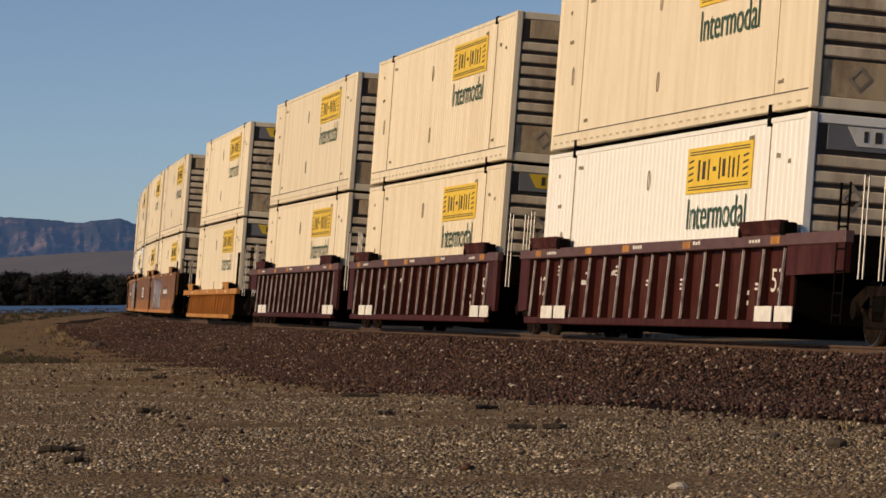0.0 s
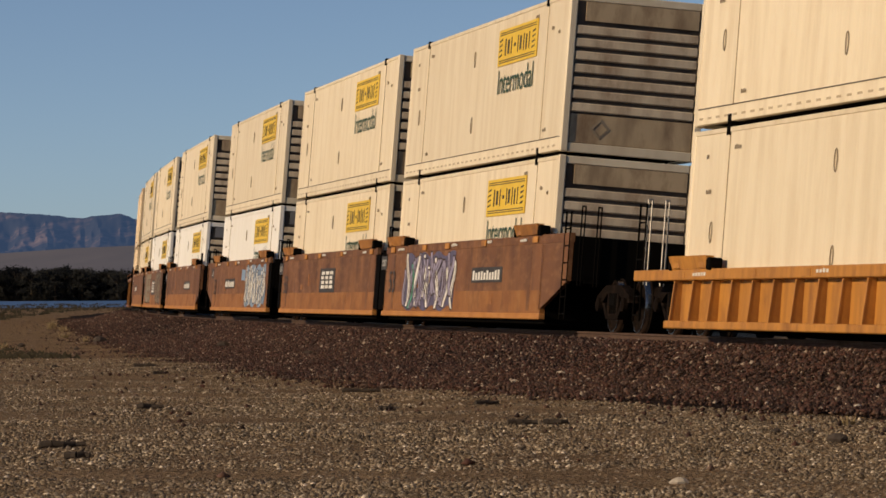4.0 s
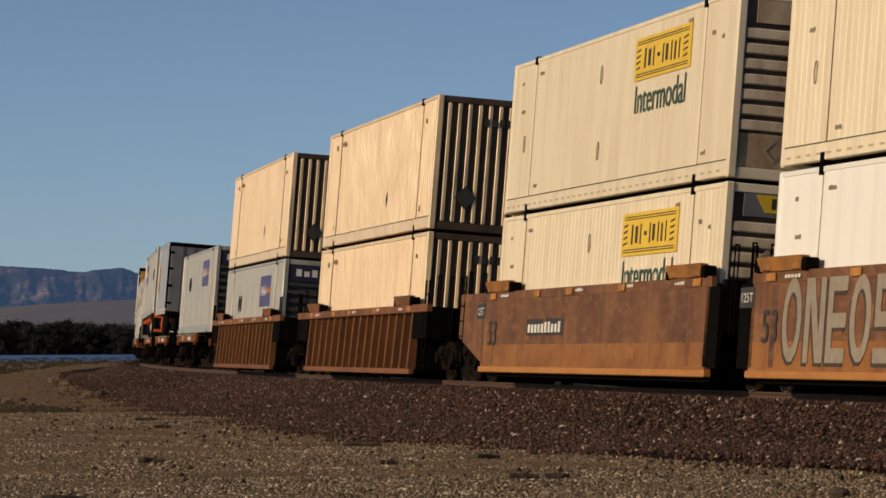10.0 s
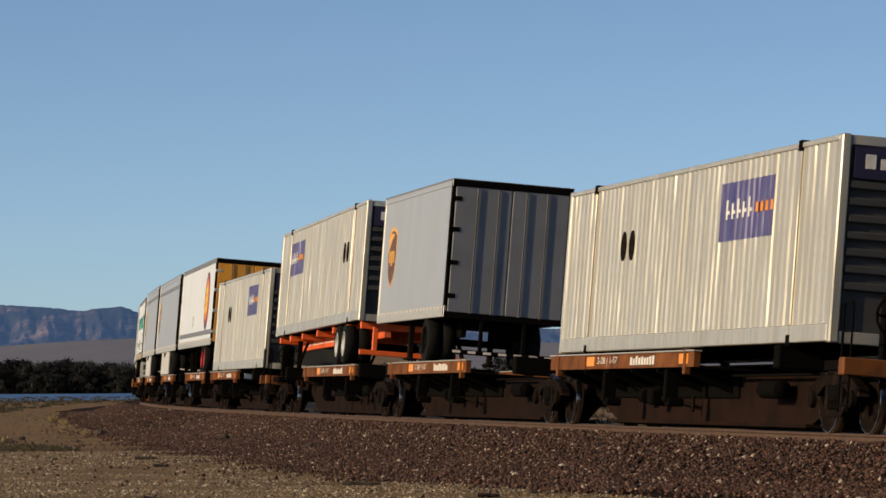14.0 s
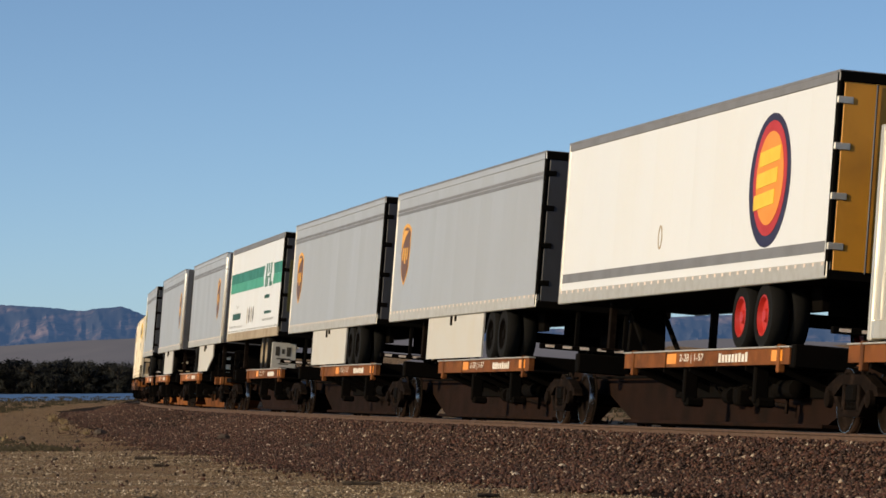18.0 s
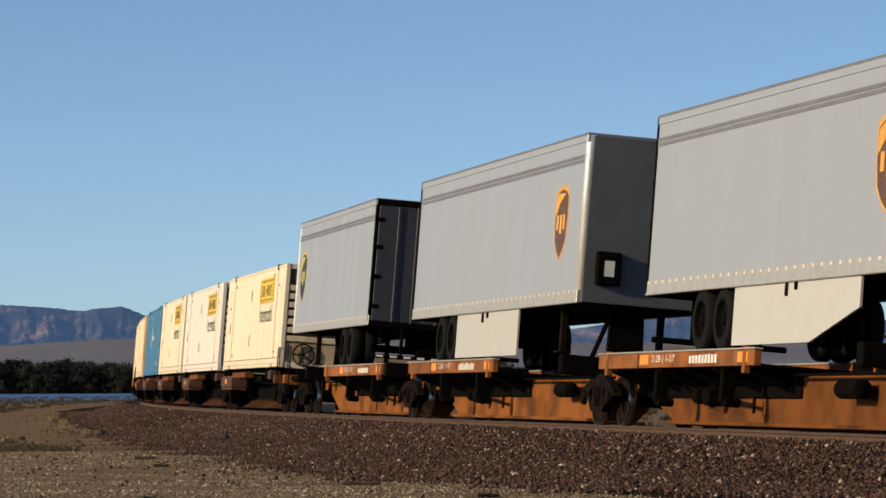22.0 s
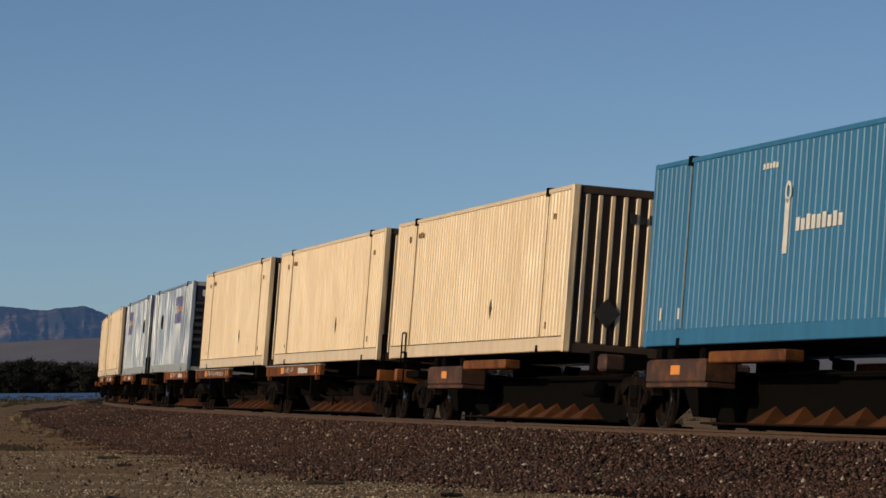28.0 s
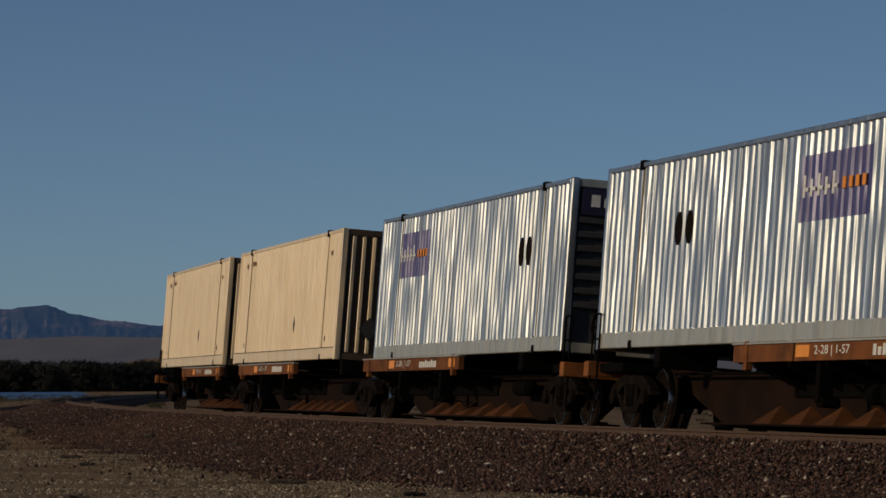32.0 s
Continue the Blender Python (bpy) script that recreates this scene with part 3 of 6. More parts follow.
def roadbed():
    span = [*range(-330, -60, 15), *range(-60, 260, 4), *range(260, 700, 20)]
    cross = [-3.9, -3.3, -2.5, -1.75, -1.3, -.75, 0, .75, 1.3, 1.75, 2.2, 2.7, 3.1, 3.4, 4.0, 4.4, 4.8, 5.1, 5.3]
    s = Shape()
    rows_ = []
    for st in span:
        x, y, th = track_at(st)
        m = pose(x, y, 0, 0, 0, 90 + math.degrees(th))
        ring = []
        for c in cross:
            reach = 1 + (.30 * max(0, 1 - abs(st) / 26)) * max(0, c - 3.4) / 1.9
            z = bed_profile(c * reach) - max(0, c - 4.6) * .05 + math.tan(radians(LEAN)) * c * max(0, 1 - max(0, abs(c) - 1.75) / 1.6)
            wob = noise.noise((st * .13, 0, 0)) * 1.1 + noise.noise((st * .5, 3, 0)) * .4 if c > 4.5 else 0
            ring.append(m @ Vector((0, c * reach + wob, z + .02 * noise.noise((st * .4, c * .9, 5)) if -3.5 < c < 5.2 else -.6)))
        rows_.append(ring)
    s.loft(rows_, False, False)
    s.f = [q[::-1] for q in s.f]
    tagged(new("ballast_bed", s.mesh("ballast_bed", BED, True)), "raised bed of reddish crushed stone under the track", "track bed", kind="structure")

    def place(rng, n):
        st = np.where(rng.random(n) < .84, rng.uniform(-32, 55, n), rng.uniform(55, 150, n))
        edge = np.interp(st, [-32, -22, -14, -8, 6, 25, 60, 150], [4.6, 4.8, 5.7, 6.8, 7.2, 6.6, 5.2, 4.4])
        edge = edge + .35 * np.sin(st * .9) + .25 * np.sin(st * 2.3 + 1) + .3 * rng.normal(0, 1, n)
        c = 0.9 + (edge - .9) * rng.random(n) ** 1.05
        far = rng.random(n) < .035
        c = np.where(far, c + rng.exponential(2.2, n), c)
        i = np.floor(st).astype(int)
        k = st - i
        T0 = np.array([TRACK[j] for j in i])
        T1 = np.array([TRACK[j + 1] for j in i])
        T = T0 + (T1 - T0) * k[:, None]
        th = T[:, 2]
        z = np.where(c < 1.75, -.04, np.where(c < 3.6, -.04 - (c - 1.75) * .15, np.maximum(-.3175 - (c - 3.6) * .03, -.42)))
        z = z + math.tan(radians(LEAN)) * c * np.clip(1 - np.clip(c - 1.75, 0, None) / 1.6, 0, 1)
        return np.stack([T[:, 0] - np.cos(th) * c, T[:, 1] - np.sin(th) * c, z + rng.uniform(-.01, .025, len(z))], -1)
    scatter("ballast_stones", "reddish grey crushed stone ballast along the track", BALLAST, 165000, place, (.032, .10), 11, .8, "ballast")

    for side, label in ((.753, "near"), (-.753, "far")):
        prof = [(-.07, -.17), (.07, -.17), (.07, -.155), (.012, -.13), (.012, -.045), (.036, -.03), (.036, 0), (-.036, 0), (-.036, -.03), (-.012, -.045), (-.012, -.13), (-.07, -.155)]
        sh = Shape()
        sh.loft([[on_track(st, RAIL_TOP) @ Vector((0, side + a, b)) for a, b in prof] for st in [*range(-330, -60, 10), *range(-60, 260, 4), *range(260, 700, 12)]], True, True)
        rail = new("rail", sh.mesh("rail", RAIL))
        tagged(rail, "worn steel rail with rusty brown sides on timber ties", "rail", "rails of the track", "structure")
    ties = Shape()
    for i in range(-60, 420):
        m = on_track(i * .5, RAIL_TOP)
        k = len(ties.v)
        ties.box(-.11, .11, -1.3, 1.3, -.34, -.168)
        ties.v[k:] = [tuple(m @ Vector(p)) for p in ties.v[k:]]
    tagged(new("timber_ties", ties.mesh("timber_ties", TIE)), "dark weathered timber ties half sunk in ballast", "railway tie", kind="stuff")


def scrub():
    """Low dry desert bushes over the flats."""
    r = random.Random(31)
    mat = material("olive_scrub", (.052, .042, .023), .9, 0, (.03, .028, .014), .6, .6, spread=.5, island=True)
    s = Shape()
    for i in range(2300):
        y = r.uniform(135, 620) if i % 3 else r.uniform(125, 280)
        x = y * r.uniform(-.16, -.055) if i % 4 else y * r.uniform(-.03, .16) + 8
        sx, _, _ = track_at(min(900, max(-40, (y - 60) * 1.01)))
        if -8.5 < x - sx < 4.5:
            continue
        size = r.uniform(.07, .25) * (1 + y / 700)
        z0 = ground_height(x, y) - .02
        for k in range(16):
            a, q = r.uniform(0, math.tau), r.uniform(0, 1) * size
            p = Vector((x + q * math.cos(a) * 1.5, y + q * math.sin(a), z0))
            tip = p + Vector((r.uniform(-.5, .5) * size, r.uniform(-.5, .5) * size, size * r.uniform(.35, .95)))
            w = Vector((r.uniform(.05, .12) * size + .01, 0, 0))
            s.add([p - w, p + w, tip + w * .5, tip - w * .5], [(0, 1, 2, 3)])
    for i in range(1300):
        y = 78 + 130 * r.random() ** 1.4
        sx, _, _ = track_at((y - 60) * 1.01)
        x = sx - 9 - r.random() * .16 * y
        size, z0 = r.uniform(.03, .085) * (1 + y / 200), ground_height(x, y) - .01
        for k in range(9):
            a, q = r.uniform(0, math.tau), r.uniform(0, 2.2) * size
            p = Vector((x + q * math.cos(a) * 2.2, y + q * math.sin(a), z0))
            tip = p + Vector((r.uniform(-.6, .6) * size, r.uniform(-.4, .4) * size, size * r.uniform(.4, 1)))
            w = Vector((r.uniform(.2, .5) * size, 0, 0))
            s.add([p - w, p + w, tip + w * .4, tip - w * .4], [(0, 1, 2, 3)])
    tagged(new("desert_scrub", s.mesh("desert_scrub", mat)), "low dry olive-brown scrub on the desert flats", "scrub", kind="stuff")


def pebbles():
    def place(rng, n):
        d = 21 + 57 * rng.random(n) ** 1.3
        x = d * rng.uniform(-.135, .135, n)
        # keep to the camera's side of the ballast
        lim = 4.933 + (60 - d) * .205 - 5.2
        keep = x < lim
        x, d = x[keep], d[keep]
        z = np.array([ground_height(a, b) for a, b in zip(x, d)])
        return np.stack([x, d, z + .001], -1)
    scatter("gravel", "loose brown and grey pebbles on the ground", PEBBLE, 180000, place, (.013, .066), 5, .65)


# ---- running gear ----
def rail_truck():
    root = new("rail_truck")
    tagged(root, "dusty cast steel freight truck with two axles", "rail truck", "trucks under the train")
    for sgn in (1, -1):
        y0, y1 = (.93, 1.08) if sgn > 0 else (-1.08, -.93)
        s = Shape()
        top = [(-1.18, .50), (-1.12, .62), (-.55, .80), (.55, .80), (1.12, .62), (1.18, .50)]
        low = [(-.72, .50), (-.70, .52), (-.40, .66), (.40, .66), (.70, .52), (.72, .50)]
        for (a, b), (c, d) in zip(zip(top, top[1:]), zip(low, low[1:])):
            ring = [a, b, d, c]
            s.loft([[(x, y, z) for x, z in ring] for y in (y0, y1)])
        bot = [(-.74, .50), (-.42, .22), (.42, .22), (.74, .50)]
        bin_ = [(-.58, .50), (-.36, .31), (.36, .31), (.58, .50)]
        for (a, b), (c, d) in zip(zip(bot, bot[1:]), zip(bin_, bin_[1:])):
            s.loft([[(x, y, z) for x, z in (a, b, d, c)] for y in (y0, y1)])
        for x in (-.38, .26):
            s.worn(x, x + .12, y0, y1, .28, .68)
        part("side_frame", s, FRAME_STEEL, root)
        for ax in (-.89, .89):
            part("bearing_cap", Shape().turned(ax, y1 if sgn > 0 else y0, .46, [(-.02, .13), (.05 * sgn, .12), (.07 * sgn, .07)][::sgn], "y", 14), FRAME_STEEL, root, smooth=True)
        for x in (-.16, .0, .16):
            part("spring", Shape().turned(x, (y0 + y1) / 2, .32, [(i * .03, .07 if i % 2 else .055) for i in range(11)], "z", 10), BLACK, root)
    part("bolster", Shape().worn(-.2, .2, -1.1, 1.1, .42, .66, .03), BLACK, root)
    for ax in (-.89, .89):
        s = Shape().turned(0, 0, 0, [(-1.0, .06), (-.7, .09), (.7, .09), (1.0, .06)], "y", 12)
        for sg in (1, -1):
            pr = [(.69, .40), (.70, .49), (.72, .49), (.735, .463), (.83, .455), (.835, .40), (.80, .37), (.79, .18), (.81, .12)]
            s.turned(0, 0, 0, [(a * sg, q) for a, q in pr][::sg], "y", 32)
        w = part("wheelset", s, FRAME_STEEL, root, smooth=True)
        w.location = (ax, 0, .46)
        for sg in (1, -1):
            pr = [(.742, .4645), (.826, .461), (.8365, .456), (.8368, .448)]
            part("wheel_rim", Shape().turned(0, 0, 0, [(a * sg, q) for a, q in pr][::sg], "y", 36, False), POLISH, w, "polished steel rim", smooth=True)
    return root


def put_trucks():
    spots = [-306.0, -285.1, -265.2, -244.6, -241.6, -222.4, -218.4, -198.3, -178.6, -157.4, -154.6, -135.5, -115.9, -95.0, -92.3, -72.2, -68.2, -48.8,
             -44.9, -27.4, -8.85, 9.04, 13.33, 29.85, 47.1, 64.4, 81.7, 98.26, 103.0, 120.4, 138.9, 156.5, 161.6, 178.2, 195.8, 213.3, 230.9, 248.15,
             253.1, 270.6, 289.2, 306.8, 311.2, 328.4, 347.1, 364.6]
    first = rail_truck()
    for i, s0 in enumerate(spots):
        tr = first if i == 0 else copy_thing(first, on_track(s0 - rolled(0)))
        ride(tr, s0, RAIL_TOP)
        for k, w in enumerate([o for o in tr.children if o.name.startswith("wheelset")]):
            WHEELS.append((w, (-.89, .89)[k], .46))


# ---- containers ----
def corrugated(x0, x1, z0, z1, y, pitch, depth, sgn, groove=False, run=.14):
    """A wall of upright pressed folds."""
    n = max(2, round((x1 - x0) / pitch))
    p = (x1 - x0) / n
    line = []
    for i in range(n):
        a = x0 + i * p
        if groove:
            line += [(a, y), (a + .74 * p, y), (a + .80 * p, y - depth), (a + .94 * p, y - depth)]
        else:
            line += [(a, y), (a + (.5 - run) * p, y), (a + .5 * p, y - depth), (a + (1 - run) * p, y - depth)]
    line.append((x1, y))
    s = Shape()
    v = [(x, q * sgn, z) for z in (z0, z1) for x, q in line]
    k = len(line)
    s.add(v, [((i + 1, i, i + k, i + 1 + k) if sgn > 0 else (i, i + 1, i + 1 + k, i + k)) for i in range(k - 1)])
    return s


def shell(root, wall, frame, end, pitch, depth, end_kind):
    """The box that all 53-foot containers share: 16.15 x 2.6 x 2.9 m."""
    L, W, H = 8.075, 1.3, 2.9
    for sg in (1, -1):
        s = Shape()
        for a, b in ((-7.93, -6.17), (-6.03, 6.03), (6.17, 7.93)):
            c = corrugated(a, b, .26, 2.83, 1.286, pitch, depth, sg, depth < .015, .068 if wall is TAN else .14)
            s.add(c.v, c.f)
        part("side_wall", s, wall, root)
        y0, y1 = (1.18, 1.30) if sg > 0 else (-1.30, -1.18)
        part("bottom_rail", Shape().worn(-7.93, 7.93, y0, y1, .02, .27), frame, root)
        part("top_rail", Shape().worn(-7.93, 7.93, y0, y1, 2.82, H), wall, root)
        for x in (-6.1, 6.1):
            part("side_post", Shape().worn(x - .07, x + .07, y0 + .01 if sg > 0 else y0 - .006, y1 + .006 if sg > 0 else y1 - .01, .27, 2.82), wall, root)
            part("lifting_casting", Shape().worn(x - .09, x + .09, y0 - .004, y1 + .012 if sg > 0 else y1 + .004, H - .13, H + .035), BLACK, root)
            part("foot_casting", Shape().worn(x - .10, x + .10, y0 - .006, y1 + .006, -.02, .14), BLACK, root)
        for x in (-L, L - .16):
            part("corner_post", Shape().worn(x, x + .16, y0 - .02 if sg > 0 else y0, y1 if sg > 0 else y1 + .02, 0, H + .01, .02), wall, root)
    part("roof", Shape().worn(-7.92, 7.92, -1.18, 1.18, 2.82, 2.88), frame, root)
    part("floor", Shape().worn(-7.92, 7.92, -1.18, 1.18, .06, .2), BLACK, root)
    seam = Shape()
    for x in (-6.175, -6.02, 6.02, 6.175):
        seam.plate([(x - .009, .28), (x + .009, .28), (x + .009, 2.81), (x - .009, 2.81)], 1.288, .003)
    tagged(part("post_seam", seam, SEAM, root, "thin dark seams beside the posts"), kind="stuff")
    if end is CREAM_END or end is TAN_END:
        part("rail_seam", Shape().plate([(-7.9, .268), (7.9, .268), (7.9, .283), (-7.9, .283)], 1.301, .003), END_HOLLOW, root)
    for sg in (-1, 1):
        x = 8.0 * sg
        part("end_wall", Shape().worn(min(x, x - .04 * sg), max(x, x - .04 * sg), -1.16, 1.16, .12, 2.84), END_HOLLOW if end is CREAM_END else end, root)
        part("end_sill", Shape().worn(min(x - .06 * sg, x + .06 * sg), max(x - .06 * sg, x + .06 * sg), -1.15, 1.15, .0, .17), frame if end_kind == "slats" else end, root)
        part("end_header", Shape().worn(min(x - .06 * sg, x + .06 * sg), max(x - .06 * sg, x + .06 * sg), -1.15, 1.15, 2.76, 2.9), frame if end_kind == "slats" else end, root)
        if end_kind == "slats":
            for i in range(7):
                z = .74 + i * .235
                part("end_slat", Shape().worn(min(x, x + .065 * sg), max(x, x + .065 * sg), -1.14, 1.14, z, z + (.165 if end is CREAM_END else .12), .02), SLAT if end is CREAM_END else end, root)
            if end is CREAM_END:
                part("end_panel", Shape().worn(min(x, x + .04 * sg), max(x, x + .04 * sg), -1.14, 1.14, .175, .70, .01), CREAM_END, root, "stained lower end panel")
        else:
            for i in range(10):
                y = -1.05 + i * .225
                part("end_rib", Shape().worn(min(x, x + .06 * sg), max(x, x + .06 * sg), y, y + .085, .18, 2.75, .015), TAN, root)


HUNT = {"plain": (CREAM, .003, "plain"), "ribbed": (CREAM, .012, "plain"), "yellow": (CREAM, .003, "yellow"), "folded": (CREAM, .012, "yellow"),
        "white": (WHITE, .012, "chalk"), "pale": (PALE, .012, "chalk"), "bright": (WHITE, .003, "yellow"), "small": (CREAM, .004, "small")}


def hunt_container(kind):
    """White dry-freight container with a yellow side sign."""
    root = new("container")
    wall, depth, end = HUNT[kind]
    shell(root, wall, wall, CREAM_END, .27, depth, "slats")
    bolts = Shape()
    for i in range(34):
        x = -7.6 + i * .46
        bolts.plate([(x, .10), (x + .2, .10), (x + .2, .135), (x, .135)], 1.302, .003)
    tagged(part("rail_slot", bolts, FAINT, root), kind="stuff")
    X = -2.3 if kind == "pale" else -1.7
    part("sign_board", Shape().plate([(X, 1.90), (X - 3.65, 1.90), (X - 3.65, 2.62), (X, 2.62)], 1.302, .006), YELLOW, root, "yellow rectangular sign board")
    ln = Shape()
    for z in (1.955, 1.995, 2.505, 2.545):
        ln.plate([(X - .15, z), (X - 3.5, z), (X - 3.5, z + .016), (X - .15, z + .016)], 1.31)
    for a, w, z, h in ((.66, .10, 2.09, .33), (.92, .16, 2.11, .28), (1.24, .07, 2.09, .33), (1.52, .16, 2.22, .07), (1.86, .07, 2.09, .33), (2.06, .15, 2.12, .27), (2.40, .07, 2.09, .33), (2.62, .10, 2.09, .30), (2.90, .06, 2.09, .33)):
        ln.plate([(X - a, z), (X - a - w, z), (X - a - w, z + h), (X - a, z + h)], 1.31)
    for z in (2.08, 2.18, 2.28, 2.38):
        for a in (.12, 3.2):
            ln.plate([(X - a, z), (X - a - .26, z + .03), (X - a - .26, z + .06), (X - a, z + .03)], 1.31)
    part("sign_mark", ln, SIGN_INK, root, "black mark on the sign")
    part("lettering", lettering("Intermodal", X - .15, 1.34, .48, 3.3, 1.303), INK, root, "dark green lettering")
    marks = Shape()
    for x, z, n in ((-6.4, .42, 4), (5.6, .42, 4), (7.2, 2.45, 2), (5.7, 2.55, 5), (-5.1, 2.62, 4), (-6.6, 2.3, 3), (-7.2, 2.2, 2), (7.1, 1.9, 4)):
        b = bars(x, z, n, .03, .07, 1.303, 1.3)
        marks.add(b.v, b.f)
    for x, z in ((.6, .85), (.72, 2.2), (6.7, 1.3)):
        marks.ring(x, z, .07, .17, 1.303, .012, 14)
    tagged(part("stencil", marks, INK2, root, "small black stencilled marks"), kind="stuff")
    x = -8.066
    part("end_sign", Shape().box(x - .002, x + .03, -1.12, 1.0, 2.40, 2.75), CREAM_END if end in ("small", "plain") else GREY_BAND, root)
    if end != "plain":
        board = {"chalk": (-1.0, .72), "yellow": (-1.1, .82), "small": (-.5, .38)}[end]
        pts = [(board[1], 2.74), (board[0], 2.74), (board[0] + (0 if end == "small" else .12), 2.47), (board[1] - (0 if end == "small" else .16), 2.47)]
        pl = Shape().add([(x - .012, y, z) for y, z in pts] + [(x, y, z) for y, z in pts], [(0, 1, 2, 3), (4, 7, 6, 5), (0, 4, 5, 1), (1, 5, 6, 2), (2, 6, 7, 3), (3, 7, 4, 0)])
        part("end_sign_plate", pl, CHALK if end == "chalk" else YELLOW, root, "end sign board")
        k = (board[1] - board[0] - .4) / 8
        for i in range(7):
            y = board[1] - .2 - k * (.3 + i)
            part("end_sign_mark", Shape().box(x - .018, x - .011, y - k * (.35, .6, .3, .55, .6, .35, .55)[i], y, 2.53, 2.69), SIGN_INK, root)
        if end == "small":
            part("end_lettering", lettering("Intermodal", x - .006, 2.42, .11, .85, .36, True), SIGN_INK, root)
    for z in ((.45,) if end == "plain" else (.45, 1.72)):
        xo = x + (.034 if z < .7 else .008)
        d = Shape().add([(xo - .012 - e, .58 + q, z) for e, q in ((0, .2), (.004, .13))] + [(xo - .012 - e, .58, z + q) for e, q in ((0, .2), (.004, .13))] + [(xo - .012 - e, .58 - q, z) for e, q in ((0, .2), (.004, .13))] + [(xo - .012 - e, .58, z - q) for e, q in ((0, .2), (.004, .13))], [(0, 1, 3, 2), (2, 3, 5, 4), (4, 5, 7, 6), (6, 7, 1, 0)])
        part("placard_holder", d, DUSTY_RAIL, root, "dull grey diamond placard holder")
    return root


def tan_container():
    root = new("container")
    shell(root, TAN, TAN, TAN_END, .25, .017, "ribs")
    part("placard", Shape().plate([(-1.9, .68), (-1.78, .87), (-1.9, 1.06), (-2.02, .87)], 1.29), SIGN_INK, root, "dark diamond placard")
    m = Shape()
    for x, z, n in ((5.7, 2.5, 4), (6.7, 2.45, 1), (-6.7, 2.35, 2), (-6.6, .42, 1), (6.3, .42, 1)):
        b = bars(x, z, n, .07, .13, 1.304, .8)
        m.add(b.v, b.f)
    tagged(part("stencil", m, TAN_MARK, root, "faint brown stencilled marks"), kind="stuff")
    x = -8.066
    d = Shape().add([(x - e, .55 + p * .24, .72 + q * .26) for e in (0, .012) for p, q in ((1, 0), (0, 1), (-1, 0), (0, -1))], [(4, 5, 6, 7), (0, 3, 2, 1), (0, 1, 5, 4), (1, 2, 6, 5), (2, 3, 7, 6), (3, 0, 4, 7)])
    part("placard_holder", d, SIGN_INK, root, "dark diamond placard holder")
    e = Shape()
    for i in range(7):
        y = .25 - i * .17
        e.box(x - .006, x + .01, y - .11, y, 2.30, 2.30 + (.17, .13, .17, .17, .12, .17, .15)[i])
    tagged(part("end_stencil", e, SIGN_INK, root, "black stencilled bars"), kind="stuff")
    return root


def silver_container(logo_x, sheet):
    root = new("container")
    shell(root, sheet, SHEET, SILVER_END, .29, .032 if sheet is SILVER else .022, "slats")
    p = 12.06 / 42
    i1 = min(42, round((logo_x + 6.03) / p))
    part("side_panel", corrugated(-6.03 + (i1 - 10) * p, -6.03 + i1 * p, 1.62, 2.52, 1.289, p, .032 if sheet is SILVER else .022, 1), PURPLE, root, "faded purple square panel")
    mk = Shape()
    for i in range(5):
        a = logo_x - .25 - i * .3
        mk.plate([(a, 1.95), (a - .09, 1.95), (a - .09, 2.25 - .06 * (i % 2)), (a, 2.25 - .06 * (i % 2))], 1.291, .002)
        mk.plate([(a - .09, 2.03), (a - .2, 2.03), (a - .2, 2.08), (a - .09, 2.08)], 1.291, .002)
    part("panel_mark", mk, CHALK, root, "white mark on the panel")
    mk = Shape()
    for i in range(4):
        a = logo_x - 1.85 - i * .26
        mk.plate([(a, 2.0), (a - .13, 2.0), (a - .13, 2.15), (a, 2.15)], 1.291, .002)
    part("panel_mark", mk, ORANGE_LOGO, root, "orange mark on the panel")
    h = Shape()
    hx = 3.9 if logo_x < 0 else -4.7
    for x in (hx, hx - .55):
        h.oval(x, 1.78, .17, .25, 1.29, .012)
    part("vent", h, FRAME_STEEL, root, "dark oval vent")
    x = -8.066
    part("end_sign", Shape().box(x - .02, x + .03, -1.1, 1.1, 2.30, 2.74), DEEP_PURPLE, root, "dark purple end sign board")
    mk = Shape()
    for i in range(3):
        y = .95 - i * .22
        mk.box(x - .03, x - .018, y - .15, y, 2.44, 2.64 - .05 * (i % 2))
    part("end_sign_mark", mk, CHALK, root)
    return root


def blue_container():
    root = new("container")
    shell(root, BLUE, BLUE, BLUE, .27, .014, "slats")
    m = bars(.6, 1.55, 9, .16, .22, 1.30, .45)
    b = bars(2.3, 2.5, 5, .1, .1, 1.30)
    m.add(b.v, b.f)
    m.plate([(1.15, 1.25), (.95, 1.25), (.95, 2.05), (1.15, 2.05)], 1.30)
    m.ring(1.05, 2.12, .14, .16, 1.30, .06)
    for x in (7.2, 6.2, -5.6, -6.9):
        c = bars(x, .42, 1, .1, .2, 1.304)
        m.add(c.v, c.f)
    part("lettering", m, CHALK, root, "small white marks")
    return root


CREAM_LABEL = "weathered cream container with yellow side sign"
WHITE_LABEL = "white ribbed container with yellow side sign"
TAN_LABEL = "tan ribbed container with stained, shaded ribbed end"
GREY_LABEL = "beige-grey ribbed metal container with purple panel"
SILVER_LABEL = "shiny silver-grey ribbed container with purple panel"


